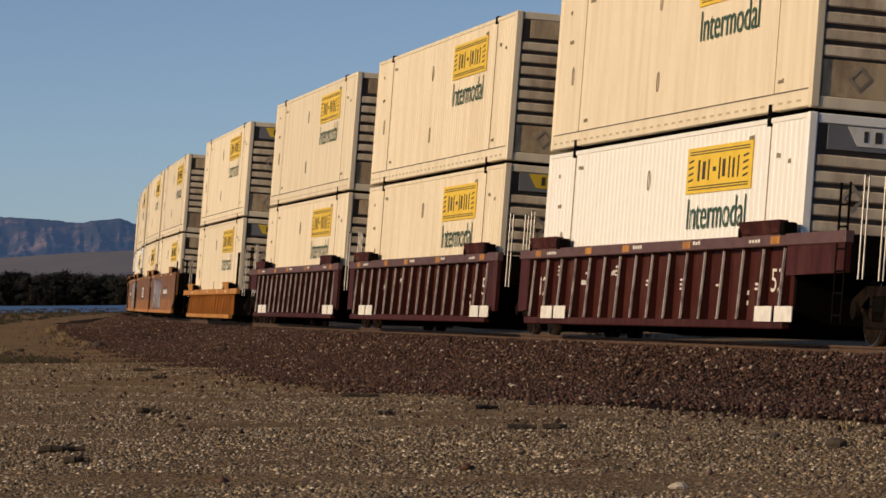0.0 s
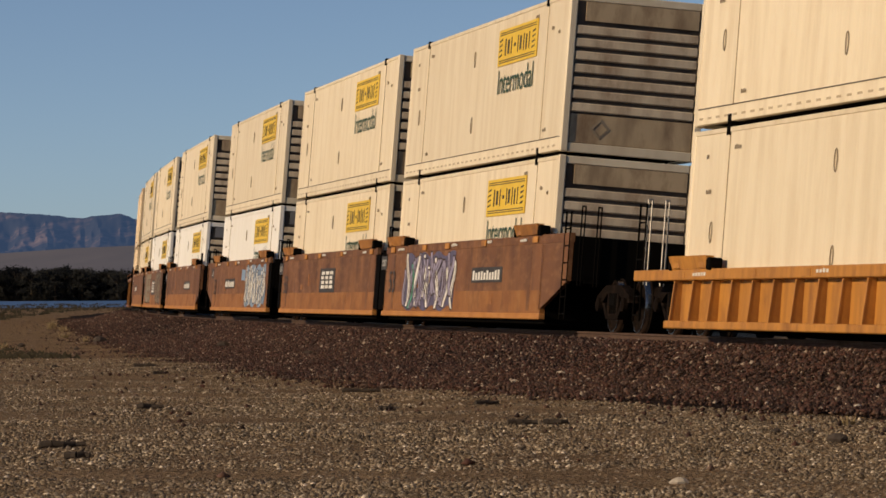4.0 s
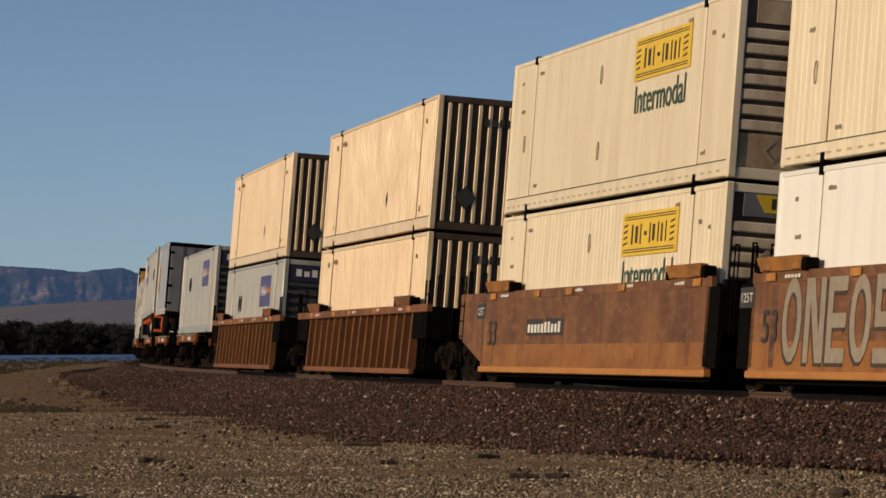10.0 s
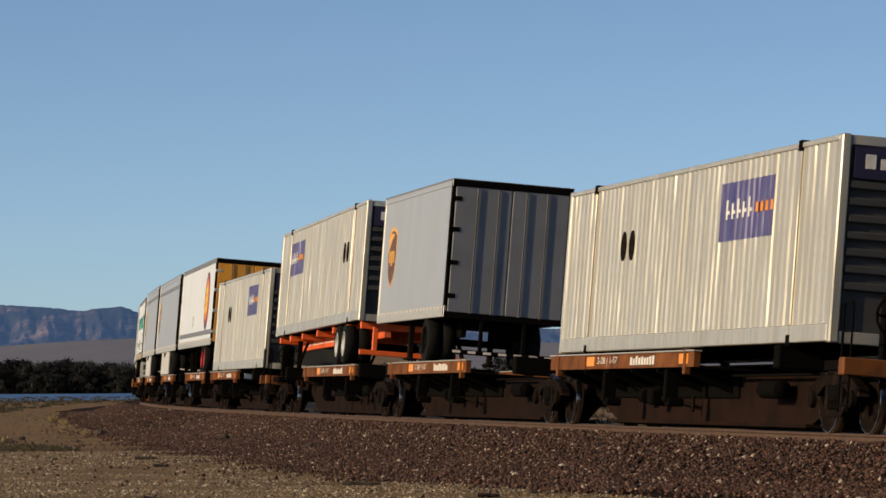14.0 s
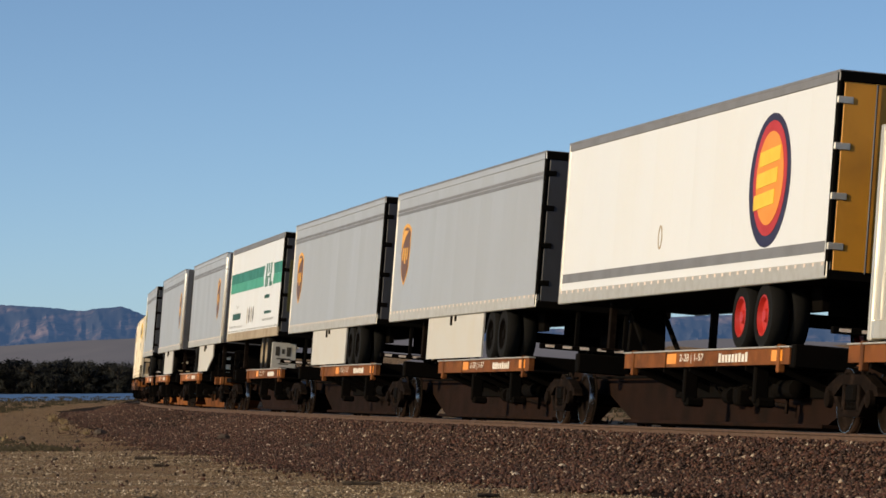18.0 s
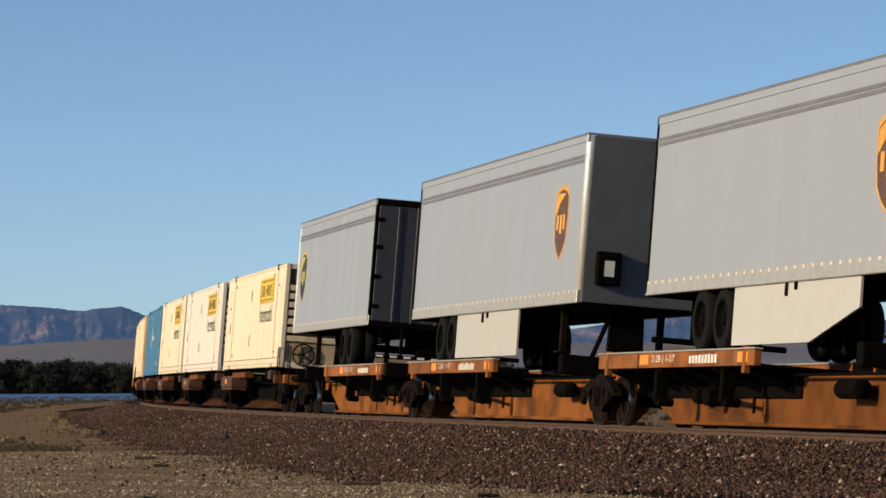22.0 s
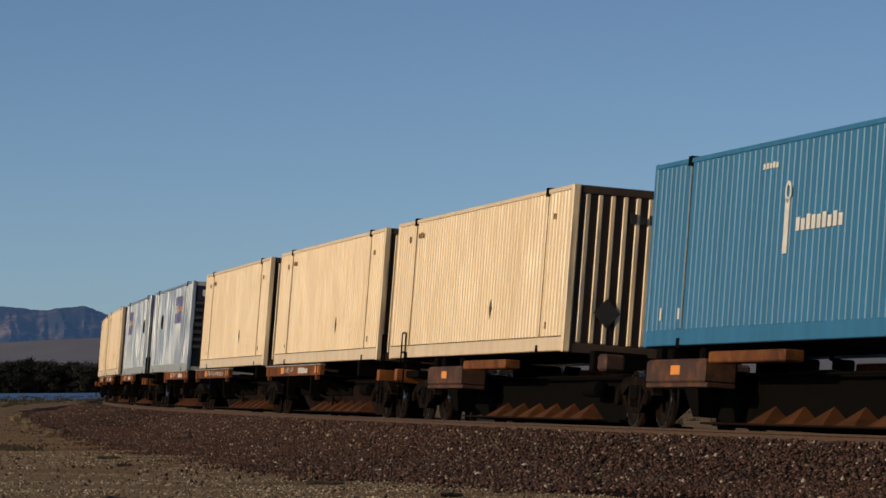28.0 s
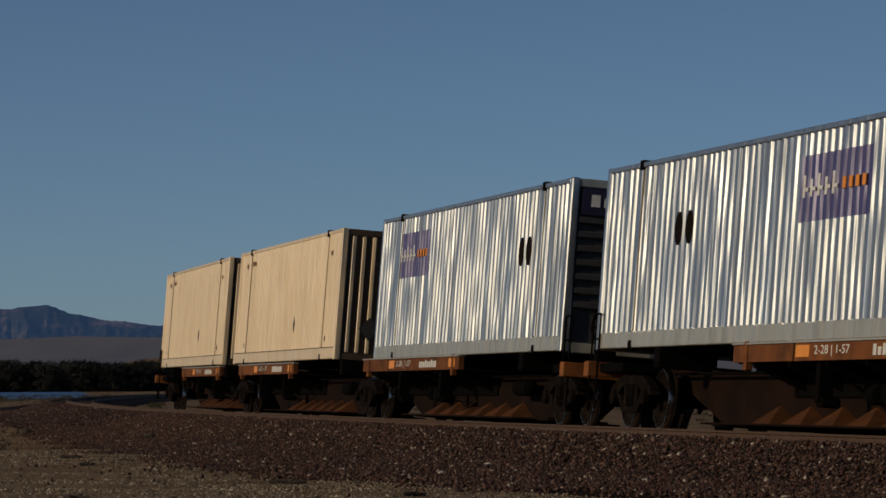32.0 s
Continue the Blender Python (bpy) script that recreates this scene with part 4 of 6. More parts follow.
def put_containers():
    masters = {}

    def get(kind):
        if kind not in masters:
            made = {"tan": tan_container,
                    "grey": lambda: silver_container(-2.1, SHEET), "grey_back": lambda: silver_container(6.2, SHEET), "silver": lambda: silver_container(-1.6, SILVER), "silver_back": lambda: silver_container(6.2, SILVER), "blue": blue_container}.get(kind, lambda: hunt_container(kind))()
            masters[kind] = made
            return made
        return copy_thing(masters[kind], Matrix())
    label = {**{k: WHITE_LABEL if v[0] is WHITE else CREAM_LABEL for k, v in HUNT.items()}, "tan": TAN_LABEL, "grey": GREY_LABEL, "grey_back": GREY_LABEL, "silver": SILVER_LABEL, "silver_back": SILVER_LABEL,
             "blue": "blue ribbed container with small white marks"}
    # middle of each stack along the train, lower and upper kind
    stacks = [(-295.05, "white", "plain"), (-274.98, "folded", "ribbed"), (-255.4, "plain", "plain"), (-231.9, "yellow", "yellow"), (-206.5, "plain", "plain"), (-188.45, "ribbed", "ribbed"),
              (-168.65, "white", "plain"), (-145.5, "white", "small"), (-125.45, "bright", "ribbed"), (-106.55, "folded", "plain"), (-82.3, "tan", "tan"), (-58.35, "grey", "tan")]
    for c, low, up in stacks:
        a, b = get(low), get(up)
        tagged(a, label[low] + ", in a well car", "container", "containers on the train")
        tagged(b, label[up] + ", stacked on another", "container", "containers on the train")
        high = .10 if c < -250 else 0
        ride(a, c, .40 + high)
        ride(b, c, 3.37 + high)
    for c, kind, z in [(-37.25, "grey", 1.36), (1.75, "grey_back", 2.3), (20.5, "grey", 1.36), (168.35, "ribbed", 1.36), (186.85, "pale", 1.36), (204.2, "ribbed", 1.36),
                       (221.6, "blue", 1.36), (243.1, "tan", 1.36), (260.85, "tan", 1.36), (279.25, "tan", 1.36), (300.1, "silver", 1.32), (318.5, "silver_back", 1.32),
                       (339.45, "tan", 1.36), (358.0, "tan", 1.36)]:
        a = get(kind)
        tagged(a, label[kind] + (", on an orange chassis" if z > 2 else ", on a flat spine car"), "container", "containers on the train")
        ride(a, c, z, .64 if z > 2 else 0)


# ---- well cars ----
def well_car(front, rear, top, paint, chord, style, front_link, rear_link, marks=None):
    """A container well between two trucks. front and rear: how far the body reaches from the container's middle."""
    root = new("well_car")
    xa, xb = -front, rear
    for sg in (1, -1):
        y0, y1 = (1.40, 1.53) if sg > 0 else (-1.53, -1.40)
        c0, c1 = (y0, y1) if style == "ribbed" else (y0, 1.506) if sg > 0 else (-1.506, y1)
        ca, cb = (-8.35 if style == "smooth" and front_link == "joint" else xa), (8.35 if style == "smooth" and rear_link == "joint" else xb)
        part("top_chord", Shape().worn(ca, cb, c0, c1, top - .17, top, .012), CHORD if paint is MAROON else chord, root)
        if style == "ribbed":
            w0, w1 = (1.325, 1.355) if sg > 0 else (-1.355, -1.325)
            part("side_wall", Shape().box(-8.15, 8.15, w0, w1, .3, top - .16), paint, root)
            part("bottom_sill", Shape().worn(-8.2, 8.2, y0, y1, .2, .32, .015), chord, root)
            n = 16
            ribs = Shape()
            k = .035 if chord is paint else .055
            ribs.loft([[(-k, 1.35, z), (-k, q, z), (k, q, z), (k, 1.35, z)] for z, q in ((.31, 1.525), (.42, 1.515), (top - .165, 1.475))])
            if sg < 0:
                ribs.v = [(-x, -y, z) for x, y, z in ribs.v]
            me = ribs.mesh("rib", chord)
            edge = Shape().loft([[(-k - .004, q - .03, z), (-k - .004, q + .003, z), (-k + .022, q + .003, z)] for z, q in ((.33, 1.523), (.42, 1.515), (top - .2, 1.477))]).mesh("worn_edge", PALE_EDGE if paint is MAROON else GUIDE)
            for i in range(n):
                r = new("rib", me)
                r.parent, r.location = root, (-7.9 + i * 15.8 / (n - 1), 0, 0)
                if sg > 0:
                    e = new("worn_edge", edge)
                    e.parent = r
        else:
            s = Shape()
            prof = [(1.42, .80), (1.50, .82), (1.50, top - .16), (1.46, top - .16), (1.44, .82)]
            s.loft([[(x, q * sg, z) for q, z in (prof if sg > 0 else prof[::-1])] for x in (-8.3, 8.3)])
            part("side_wall", s, paint, root)
            prof = [(1.40, .40), (1.50, .40), (1.50, .82), (1.44, .82)]
            part("sill_panel", Shape().loft([[(x, q * sg, z) for q, z in (prof if sg > 0 else prof[::-1])] for x in (-8.3, 8.3)]), SILL_RUST, root, "brighter orange lower panel")
            part("bottom_sill", Shape().worn(-8.35, 8.35, y0, y1, .29, .40, .015), SILL_EDGE, root, "bright worn orange bottom edge")
            for x in (-7.2, 7.2):
                part("seam_plate", Shape().worn(x - .12, x + .12, 1.49 if sg > 0 else -1.504, 1.504 if sg > 0 else -1.49, .45, top - .2, .002), SIDE_RUST, root)
        for a, b, lk in ((xa, -8.15, front_link), (8.15, xb, rear_link)):
            lift = .98 if lk == "coupler" else .42
            root_z = .96 if lk == "coupler" and style == "ribbed" else .45
            s = Shape().loft([[(a if a < 0 else b, q, z) for q, z in ((y0 + .03, lift), (y1 - .03, lift), (y1 - .03, top - .16), (y0 + .03, top - .16))],
                              [(b if a < 0 else a, q, z) for q, z in ((y0 + .03, root_z), (y1 - .03, root_z), (y1 - .03, top - .16), (y0 + .03, top - .16))]])
            if a > 0:
                s.f = [q[::-1] for q in s.f]
            # black end walls stand in for the shaded gap between cars
            part("end_wall", s, BLACK if (lk == "coupler" and paint in (RUSTB, OCHRE)) or (lk == "joint" and style == "smooth") else paint, root)
        for x in (-6.9, 6.9):
            g = Shape()
            for k in (-.85, .55):
                g.worn(x + k, x + k + .3, y0 - .02, y1 + .03, top, top + .14, .02)
            h = 1.05
            g.loft([[(x - h, q, z) for q, z in ((y0, top), (y1, top), (y1 + .06 * sg, top + .2), (y0 + .06 * sg, top + .2))],
                    [(x + h, q, z) for q, z in ((y0, top), (y1, top), (y1 + .06 * sg, top + .2), (y0 + .06 * sg, top + .2))]])
            part("container_guide", g, GUIDE if style == "smooth" else chord, root, "flared steel container guide")
            if sg > 0:
                part("guide_bracket", Shape().worn(x - h - .16, x - h + .05, 1.36, 1.57, top - .02, top + .17, .02), BLACK, root)
                part("guide_bracket", Shape().worn(x + h - .05, x + h + .1, 1.36, 1.56, top - .02, top + .13, .02), BLACK, root)
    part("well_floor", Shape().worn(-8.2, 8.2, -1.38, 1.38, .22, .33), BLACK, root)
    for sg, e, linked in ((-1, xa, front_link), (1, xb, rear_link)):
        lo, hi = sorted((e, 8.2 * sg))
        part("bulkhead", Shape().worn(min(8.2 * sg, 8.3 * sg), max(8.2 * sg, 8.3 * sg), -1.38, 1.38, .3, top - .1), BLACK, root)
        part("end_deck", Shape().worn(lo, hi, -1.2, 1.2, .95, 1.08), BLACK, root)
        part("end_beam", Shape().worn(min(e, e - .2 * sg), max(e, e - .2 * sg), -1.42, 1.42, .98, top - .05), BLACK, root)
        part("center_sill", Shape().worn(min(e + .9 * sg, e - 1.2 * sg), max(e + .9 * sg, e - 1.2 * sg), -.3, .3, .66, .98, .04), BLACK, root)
        for q in (1.34, 1.05):
            part("grab_post", Shape().rod((e + .1 * sg, q, .9), (e + .1 * sg, q, 2.3), .015).rod((e + .1 * sg, q - .06, .9), (e + .1 * sg, q - .06, 2.3), .015).rod((e + .1 * sg, q - .07, 2.3), (e + .1 * sg, q + .01, 2.3), .015), GALV if style == "ribbed" and paint is not RUSTB else BLACK, root)
        if linked == "coupler":
            ld = Shape().rod((e - .02 * sg, 1.5, .3), (e - .02 * sg, 1.5, 2.2), .02).rod((e - .42 * sg, 1.5, .3), (e - .42 * sg, 1.5, 2.2), .02)
            for i in range(6):
                ld.rod((e - .02 * sg, 1.5, .4 + i * .3), (e - .42 * sg, 1.5, .4 + i * .3), .016)
            part("ladder", ld, BLACK, root)
            part("coupler", Shape().worn(min(e + .8 * sg, e + 1.5 * sg), max(e + .8 * sg, e + 1.5 * sg), -.15, .15, .72, .98, .05), FRAME_STEEL, root)
    wn_ = Shape()
    for x, z, n in ((6.7, top - .11, 5), (-6.3, top - .11, 4), (0.5, top - .10, 4), (-3.2, top - .09, 3)):
        b = bars(x, z, n, .1, .06, 1.531)
        wn_.add(b.v, b.f)
    tagged(part("stencil", wn_, CHALK, root, "small pale stencilled marks"), kind="stuff")
    pt = Shape()
    for x in (7.6, 3.8, 1.2, -2.6, -7.4):
        pt.plate([(x, top - .14), (x - .45, top - .14), (x - .45, top - .03), (x, top - .03)], 1.532)
    part("reflector", pt, OCHRE, root, "yellowed reflector patch")
    if marks:
        marks(root, top)
    return root


def maroon_marks(letter):
    def put(root, top):
        for x in (6.35, -7.3):
            p = Shape()
            for k in (0, -1.0):
                p.plate([(x + k + .35, .3), (x + k - .5, .3), (x + k - .5, .52), (x + k + .35, .52)], 1.565)
            part("jacking_patch", p, CHALK, root, "scuffed cream patch low on the side")
        part("lettering", lettering(letter, -.25, .85, .26, None, 1.362), CHALK, root)
        part("lettering", lettering("53", -7.0, .74, .34, .6, 1.362), CHALK, root)
        part("lettering", lettering("125", 7.78, .72, .34, .78, 1.362), CHALK, root)
        s = Shape()
        r = random.Random(ord(letter))
        for i in range(1, 15, 2):
            x, z = -7.45 + i * 15.8 / 15 + .1, r.uniform(.5, 1.15)
            for k in range(r.choice((1, 1, 2, 3))):
                s.plate([(x + .12, z + k * .07), (x - .12, z + k * .07), (x - .12, z + k * .07 + .035), (x + .12, z + k * .07 + .035)], 1.358, .003)
        for x, z, n, w in ((4.6, .9, 4, .07), (2.5, 1.05, 3, .06), (-4.4, 1.05, 3, .08), (-4.4, .85, 3, .08), (-5.5, .7, 4, .07), (-5.5, .55, 4, .07), (6.3, .6, 3, .07), (-7.6, 1.15, 3, .07)):
            b = bars(x, z, n, w, .09, 1.362)
            s.add(b.v, b.f)
        tagged(part("stencil", s, CHALK, root), kind="stuff")
    return put


def plate_marks(kind, extra=None, at=0.0):
    """Black name board with pale strokes, and graffiti where there is some."""
    def put(root, top):
        if kind == "board":
            part("name_board", Shape().plate([(.8, .82), (-1.85, .82), (-1.85, 1.42), (.8, 1.42)], 1.502), SIGN_INK, root, "black name board")
            s = Shape()
            for i in range(3):
                a = .5 - i * .72
                for k in range(4):
                    s = Shape().plate([(a - .05 * (k % 2), .92 + k * .115), (a - .58 + .06 * (k % 3), .92 + k * .115), (a - .58 + .06 * (k % 3), 1.0 + k * .115), (a - .05 * (k % 2), 1.0 + k * .115)], 1.508)
                    part("board_mark", s, CHALK, root, "pale bar on the board")
        elif kind == "number":
            part("number_board", Shape().plate([(at + 1.5, .98), (at - 1.5, .98), (at - 1.5, 1.28), (at + 1.5, 1.28)], 1.502), SIGN_INK, root, "black number board")
            tagged(part("board_mark", bars(at + 1.35, 1.03, 10, .17, .2, 1.508, .6), CHALK, root), kind="stuff")
        for x, z, w, h in ((4.4, .9, .35, .14), (3.0, 1.0, .2, .3), (-3.4, .56, .5, .2)):
            part("touch_up_patch", Shape().plate([(x, z), (x - w, z), (x - w, z + h), (x, z + h)], 1.503, .003), SILL_RUST, root, "mismatched orange touch-up patch")
        part("lettering", lettering("53", 7.7, .80, .48, .72, 1.516), SIGN_INK, root)
        part("class_plate", Shape().plate([(8.9, 1.32), (8.2, 1.32), (8.2, 1.62), (8.9, 1.62)], 1.502), SIGN_INK, root)
        part("lettering", lettering("125T", 8.82, 1.40, .14, .55, 1.508), CHALK, root)
        if extra == "works":
            for k, (dx, dz) in enumerate(((.09, 0), (-.09, .02), (0, -.06), (0, .07))):
                part("graffiti", lettering("WORKS", -2.35 + dx, .47 + dz, 1.24, 4.6, 1.5062 + k * .0006), INK_TAG, root, "dark outline of graffiti letters")
            part("graffiti", lettering("WORKS", -2.4, .50, 1.2, 4.5, 1.510), PALE_TAG, root, "pale sprayed graffiti letters")
            for i in range(10):
                a = 6.7 - (i % 5) * 1.0 + (.07 if i < 5 else 0)
                under, i = i < 5, i % 5
                g = Shape()
                if i in (0, 3):
                    g.ring(a - .4, 1.12, .44, .6, 1.506, .2, 14)
                elif i == 1:
                    g.plate([(a, .52), (a - .22, .52), (a - .22, 1.7), (a, 1.7)], 1.506).plate([(a - .1, 1.7), (a - .35, 1.7), (a - .8, .52), (a - .55, .52)], 1.5075).plate([(a - .66, .52), (a - .88, .52), (a - .88, 1.7), (a - .66, 1.7)], 1.509)
                elif i == 4:
                    for z in (.52, 1.0, 1.5):
                        g.plate([(a, z), (a - .8, z), (a - .8, z + .2), (a, z + .2)], 1.506)
                    g.plate([(a, 1.02), (a - .22, 1.02), (a - .22, 1.68), (a, 1.68)], 1.5075).plate([(a - .58, .54), (a - .8, .54), (a - .8, 1.18), (a - .58, 1.18)], 1.5075)
                else:
                    for z in (.52, 1.0, 1.5):
                        g.plate([(a, z), (a - .8, z), (a - .8, z + .2), (a, z + .2)], 1.506)
                    g.plate([(a, .52), (a - .22, .52), (a - .22, 1.7), (a, 1.7)], 1.5075)
                g.v = [(x, y + (.001 if under else .0045), z - (.05 if under else 0)) for x, y, z in g.v]
                part("graffiti", g, INK_TAG if under else PALE_TAG, root, "sprayed graffiti stroke")
        if extra in ("white", "purple"):
            r = random.Random(7 if extra == "white" else 9)
            a0, a1, letters = (-2.2, -7.4, 9) if extra == "white" else (5.6, .2, 8)
            w = (a0 - a1) / letters
            cloud = [(a0 + .1 - (a0 - a1 + .2) * i / 24, 1.60 + .06 * math.sin(i * .9)) for i in range(25)]
            cloud += [(x, .47 + .06 * math.sin(k * .8)) for k, (x, z) in enumerate(cloud[::-1])]
            part("graffiti", Shape().plate(cloud, 1.503, .002), SPRAY_BLUE if extra == "white" else DUSK_SPRAY, root, "sprayed graffiti ground")

            if extra == "white":
                part("graffiti", Shape().plate([(-.8, 1.22), (-1.9, 1.20), (-1.85, 1.52), (-.85, 1.54)], 1.503, .002), SPRAY_BLUE, root, "small pale blue sprayed tag")

            def ribbon(x, lean, bow, z0, z1, wide, y):
                """A curved spray stroke from z0 up to z1."""
                ps = [(x + lean * (k / 12) + bow * math.sin(math.pi * 1.6 * k / 12 + lean * 3), z0 + (z1 - z0) * k / 12, wide * (.45 + .55 * math.sin(math.pi * (k + 2) / 16))) for k in range(13)]
                return Shape().add([(x + e * h / 2, y, z) for x, z, h in ps for e in (1, -1)], [(2 * k, 2 * k + 1, 2 * k + 3, 2 * k + 2) for k in range(12)])
            for i in range(letters):
                x = a0 - w * (i + .5)
                for k in range(4):
                    lean, bow = r.uniform(-.3, .15), r.choice((-1, 1)) * r.uniform(.08, .26)
                    lo, hi, cx = r.uniform(.44, .80), r.uniform(1.25, 1.66), x + (k - 1.5) * w * .42
                    y = 1.5065 + .0018 * ((4 * i + k) % 6)
                    part("graffiti", ribbon(cx, lean, bow, lo - .03, hi + .03, w * .50, y), INK_TAG, root, "dark outline of graffiti")
                    part("graffiti", ribbon(cx, lean, bow, lo, hi, w * .40, y + .0006), (CHALK if (k + i) % 4 else SPRAY_BLUE) if extra == "white" else (LAVENDER, LAVENDER, CHALK, LAVENDER, GREEN2 if i < 2 else LAVENDER)[(k + i) % 5], root, "curling pale graffiti stroke")
                    if k != 1:
                        part("graffiti", ribbon(cx - .03, lean, bow, lo + .1, hi - .1, w * .09, y + .0012), INK_TAG, root, "dark line in the stroke")
    return put


def put_well_cars():
    J, C = "joint", "coupler"
    # container middle, front reach, rear reach, top, paint, chord, style, links, marks
    ribbed = "dark maroon ribbed well car carrying two stacked containers"
    rust = "rust-streaked orange-brown smooth well car with containers"
    cars = [(-295.05, 10.9, 8.9, 1.55, MAROON, MAROON, "ribbed", C, J, maroon_marks("A"), ribbed),
            (-274.98, 9.1, 8.8, 1.55, MAROON, MAROON, "ribbed", J, J, maroon_marks("C"), ribbed),
            (-255.4, 8.9, 10.0, 1.55, MAROON, MAROON, "ribbed", J, C, maroon_marks("B"), ribbed),
            (-231.9, 10.2, 10.2, 1.12, OCHRE, OCHRE, "ribbed", C, C, None, "faded ochre low ribbed well car with stacked containers"),
            (-206.5, 10.4, 9.0, 1.83, SIDE_RUST, SIDE_RUST, "smooth", C, J, plate_marks("number", "purple", -3.2), rust + " and purple graffiti"),
            (-188.45, 8.9, 8.9, 1.83, SIDE_RUST, SIDE_RUST, "smooth", J, J, plate_marks("board"), rust),
            (-168.65, 8.9, 10.4, 1.83, SIDE_RUST, SIDE_RUST, "smooth", J, C, plate_marks("number", "white", 2.65), rust + " and white graffiti"),
            (-145.5, 10.0, 8.9, 1.83, SIDE_RUST, SIDE_RUST, "smooth", C, J, plate_marks("number", None, -3.3), rust),
            (-125.45, 8.9, 8.9, 1.83, SIDE_RUST, SIDE_RUST, "smooth", J, J, plate_marks("board", "works"), rust + " and large graffiti letters"),
            (-106.55, 8.9, 10.6, 1.83, SIDE_RUST, SIDE_RUST, "smooth", J, C, plate_marks("number", None, 2.85), rust),
            (-82.3, 10.0, 10.0, 1.70, RUSTB, RUST, "ribbed", C, C, None, "rusty brown ribbed well car with tan containers"),
            (-58.35, 10.0, 9.8, 1.70, RUSTB, RUST, "ribbed", C, C, None, "rusty brown ribbed well car with tan and silver containers")]
    for c, fr, re, top, paint, chord, style, fl, rl, marks, label in cars:
        car = well_car(fr, re, top, paint, chord, style, fl, rl, marks)
        tagged(car, label, "well car", "well cars of the train")
        ride(car, c, .10 if c < -250 else 0)


# ---- spine cars ----
def spine_car(a, b, tray, style, lead, trail, beam, gussets=False, words=True):
    """One platform of an articulated spine car between trucks at a (front) and b (rear), measured from its middle; tray: where the wheel tray lies."""
    root = new("spine_car")
    t0, t1 = tray
    tray_paint = SPINE if beam is BEAM_ORANGE else DULL_TRAY
    s = Shape()
    stations = [(a - .2, .72, 1.12), (a + 1.3, .68, 1.12), (a + 3.0, .24, 1.0), (b - 3.0, .24, 1.0), (b - 1.3, .68, 1.12), (b + .2, .72, 1.12)]
    s.loft([[(x, q, z) for q, z in ((-.42, z0), (.42, z0), (.42, z1), (-.42, z1))] for x, z0, z1 in stations])
    s.f = [q[::-1] for q in s.f]
    # black on the box cars puts the shade below the containers into the beam
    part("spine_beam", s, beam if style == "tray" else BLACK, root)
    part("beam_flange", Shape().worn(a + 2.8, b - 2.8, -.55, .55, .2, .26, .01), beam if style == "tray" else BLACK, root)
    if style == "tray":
        # added black box that stands in for the tray's shadow on the beam
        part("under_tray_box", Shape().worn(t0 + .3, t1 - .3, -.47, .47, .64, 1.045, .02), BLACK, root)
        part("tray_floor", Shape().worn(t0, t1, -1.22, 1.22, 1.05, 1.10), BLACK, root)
        for y in (1.2, -1.3):
            for k, (p, q) in enumerate(((t0, t1 - 2.7), (t1 - 2.62, t1))):
                part("tray_side", Shape().loft([[(p, y, 1.07), (p, y + .10, 1.07), (p, y + .10, 1.31), (p, y, 1.31)], [(q, y, 1.07), (q, y + .10, 1.07), (q, y + .10, 1.31), (q, y, 1.31)]]), tray_paint, root)
                part("tray_lip", Shape().worn(p - .02, q + .02, y - .02, y + .13, 1.31, 1.335, .006), ALU, root)
        n = 6
        for i in range(n):
            x = t0 + .8 + i * (t1 - t0 - 1.6) / (n - 1)
            for sg in (1, -1):
                g = Shape().loft([[(x - .04, .4 * sg, .7), (x - .04, 1.25 * sg, 1.0), (x - .04, 1.25 * sg, 1.06), (x - .04, .4 * sg, 1.06)],
                                  [(x + .04, .4 * sg, .7), (x + .04, 1.25 * sg, 1.0), (x + .04, 1.25 * sg, 1.06), (x + .04, .4 * sg, 1.06)]])
                # painted black for the shade below the tray
                part("cross_arm", g, BLACK, root)
        m = (t0 + t1) / 2
        for x in (t0 + 2.0, m + 1.2):
            part("hanger_bracket", Shape().worn(x - .07, x + .07, 1.0, 1.22, .52, 1.07, .02).worn(x - .12, x + .12, .9, 1.18, .46, .6, .03), BLACK, root)
        v = Shape().worn(m - .5, m - .22, .5, .8, .5, .78, .04).worn(m - .1, m + .12, .48, .72, .58, .8, .03).turned(m + .5, .62, .66, [(-.18, .03), (-.16, .13), (.14, .13), (.18, .03)], "x", 12)
        part("brake_valve", v, BLACK, root, "grimy brake valve and cylinder", smooth=True)
        for k, (q, dz) in enumerate(((.52, .18), (.60, .26), (.56, .10))):
            pts = [Vector((m - .5 + i * .32, q + .04, .78 - dz * math.sin(math.pi * i / 6) + .05 * k)) for i in range(7)]
            part("air_hose", Shape().tube(pts, .018), BLACK, root)
        part("brake_lever", Shape().rod((m - 2.4, .58, .52), (m - .3, .6, .64), .03).rod((m - 2.4, .58, .40), (m - 2.4, .58, .66), .03), FRAME_STEEL, root)
        for x in (t0 + .5, t1 - .6):
            part("tray_stake", Shape().worn(x - .06, x + .06, 1.22, 1.33, .95, 1.36, .015), tray_paint, root)
        for x in (t1 - 2.75, t0 + .9):
            part("reflector", Shape().plate([(x, 1.12), (x - .55, 1.12), (x - .55, 1.28), (x, 1.28)], 1.302), REFLECT, root, "bright orange reflector")
        if words:
            w = t1 - 3.5
            tagged(part("lettering", lettering("2-28 | 1-57", w, 1.12, .15, 1.4, 1.303), CHALK, root), kind="stuff")
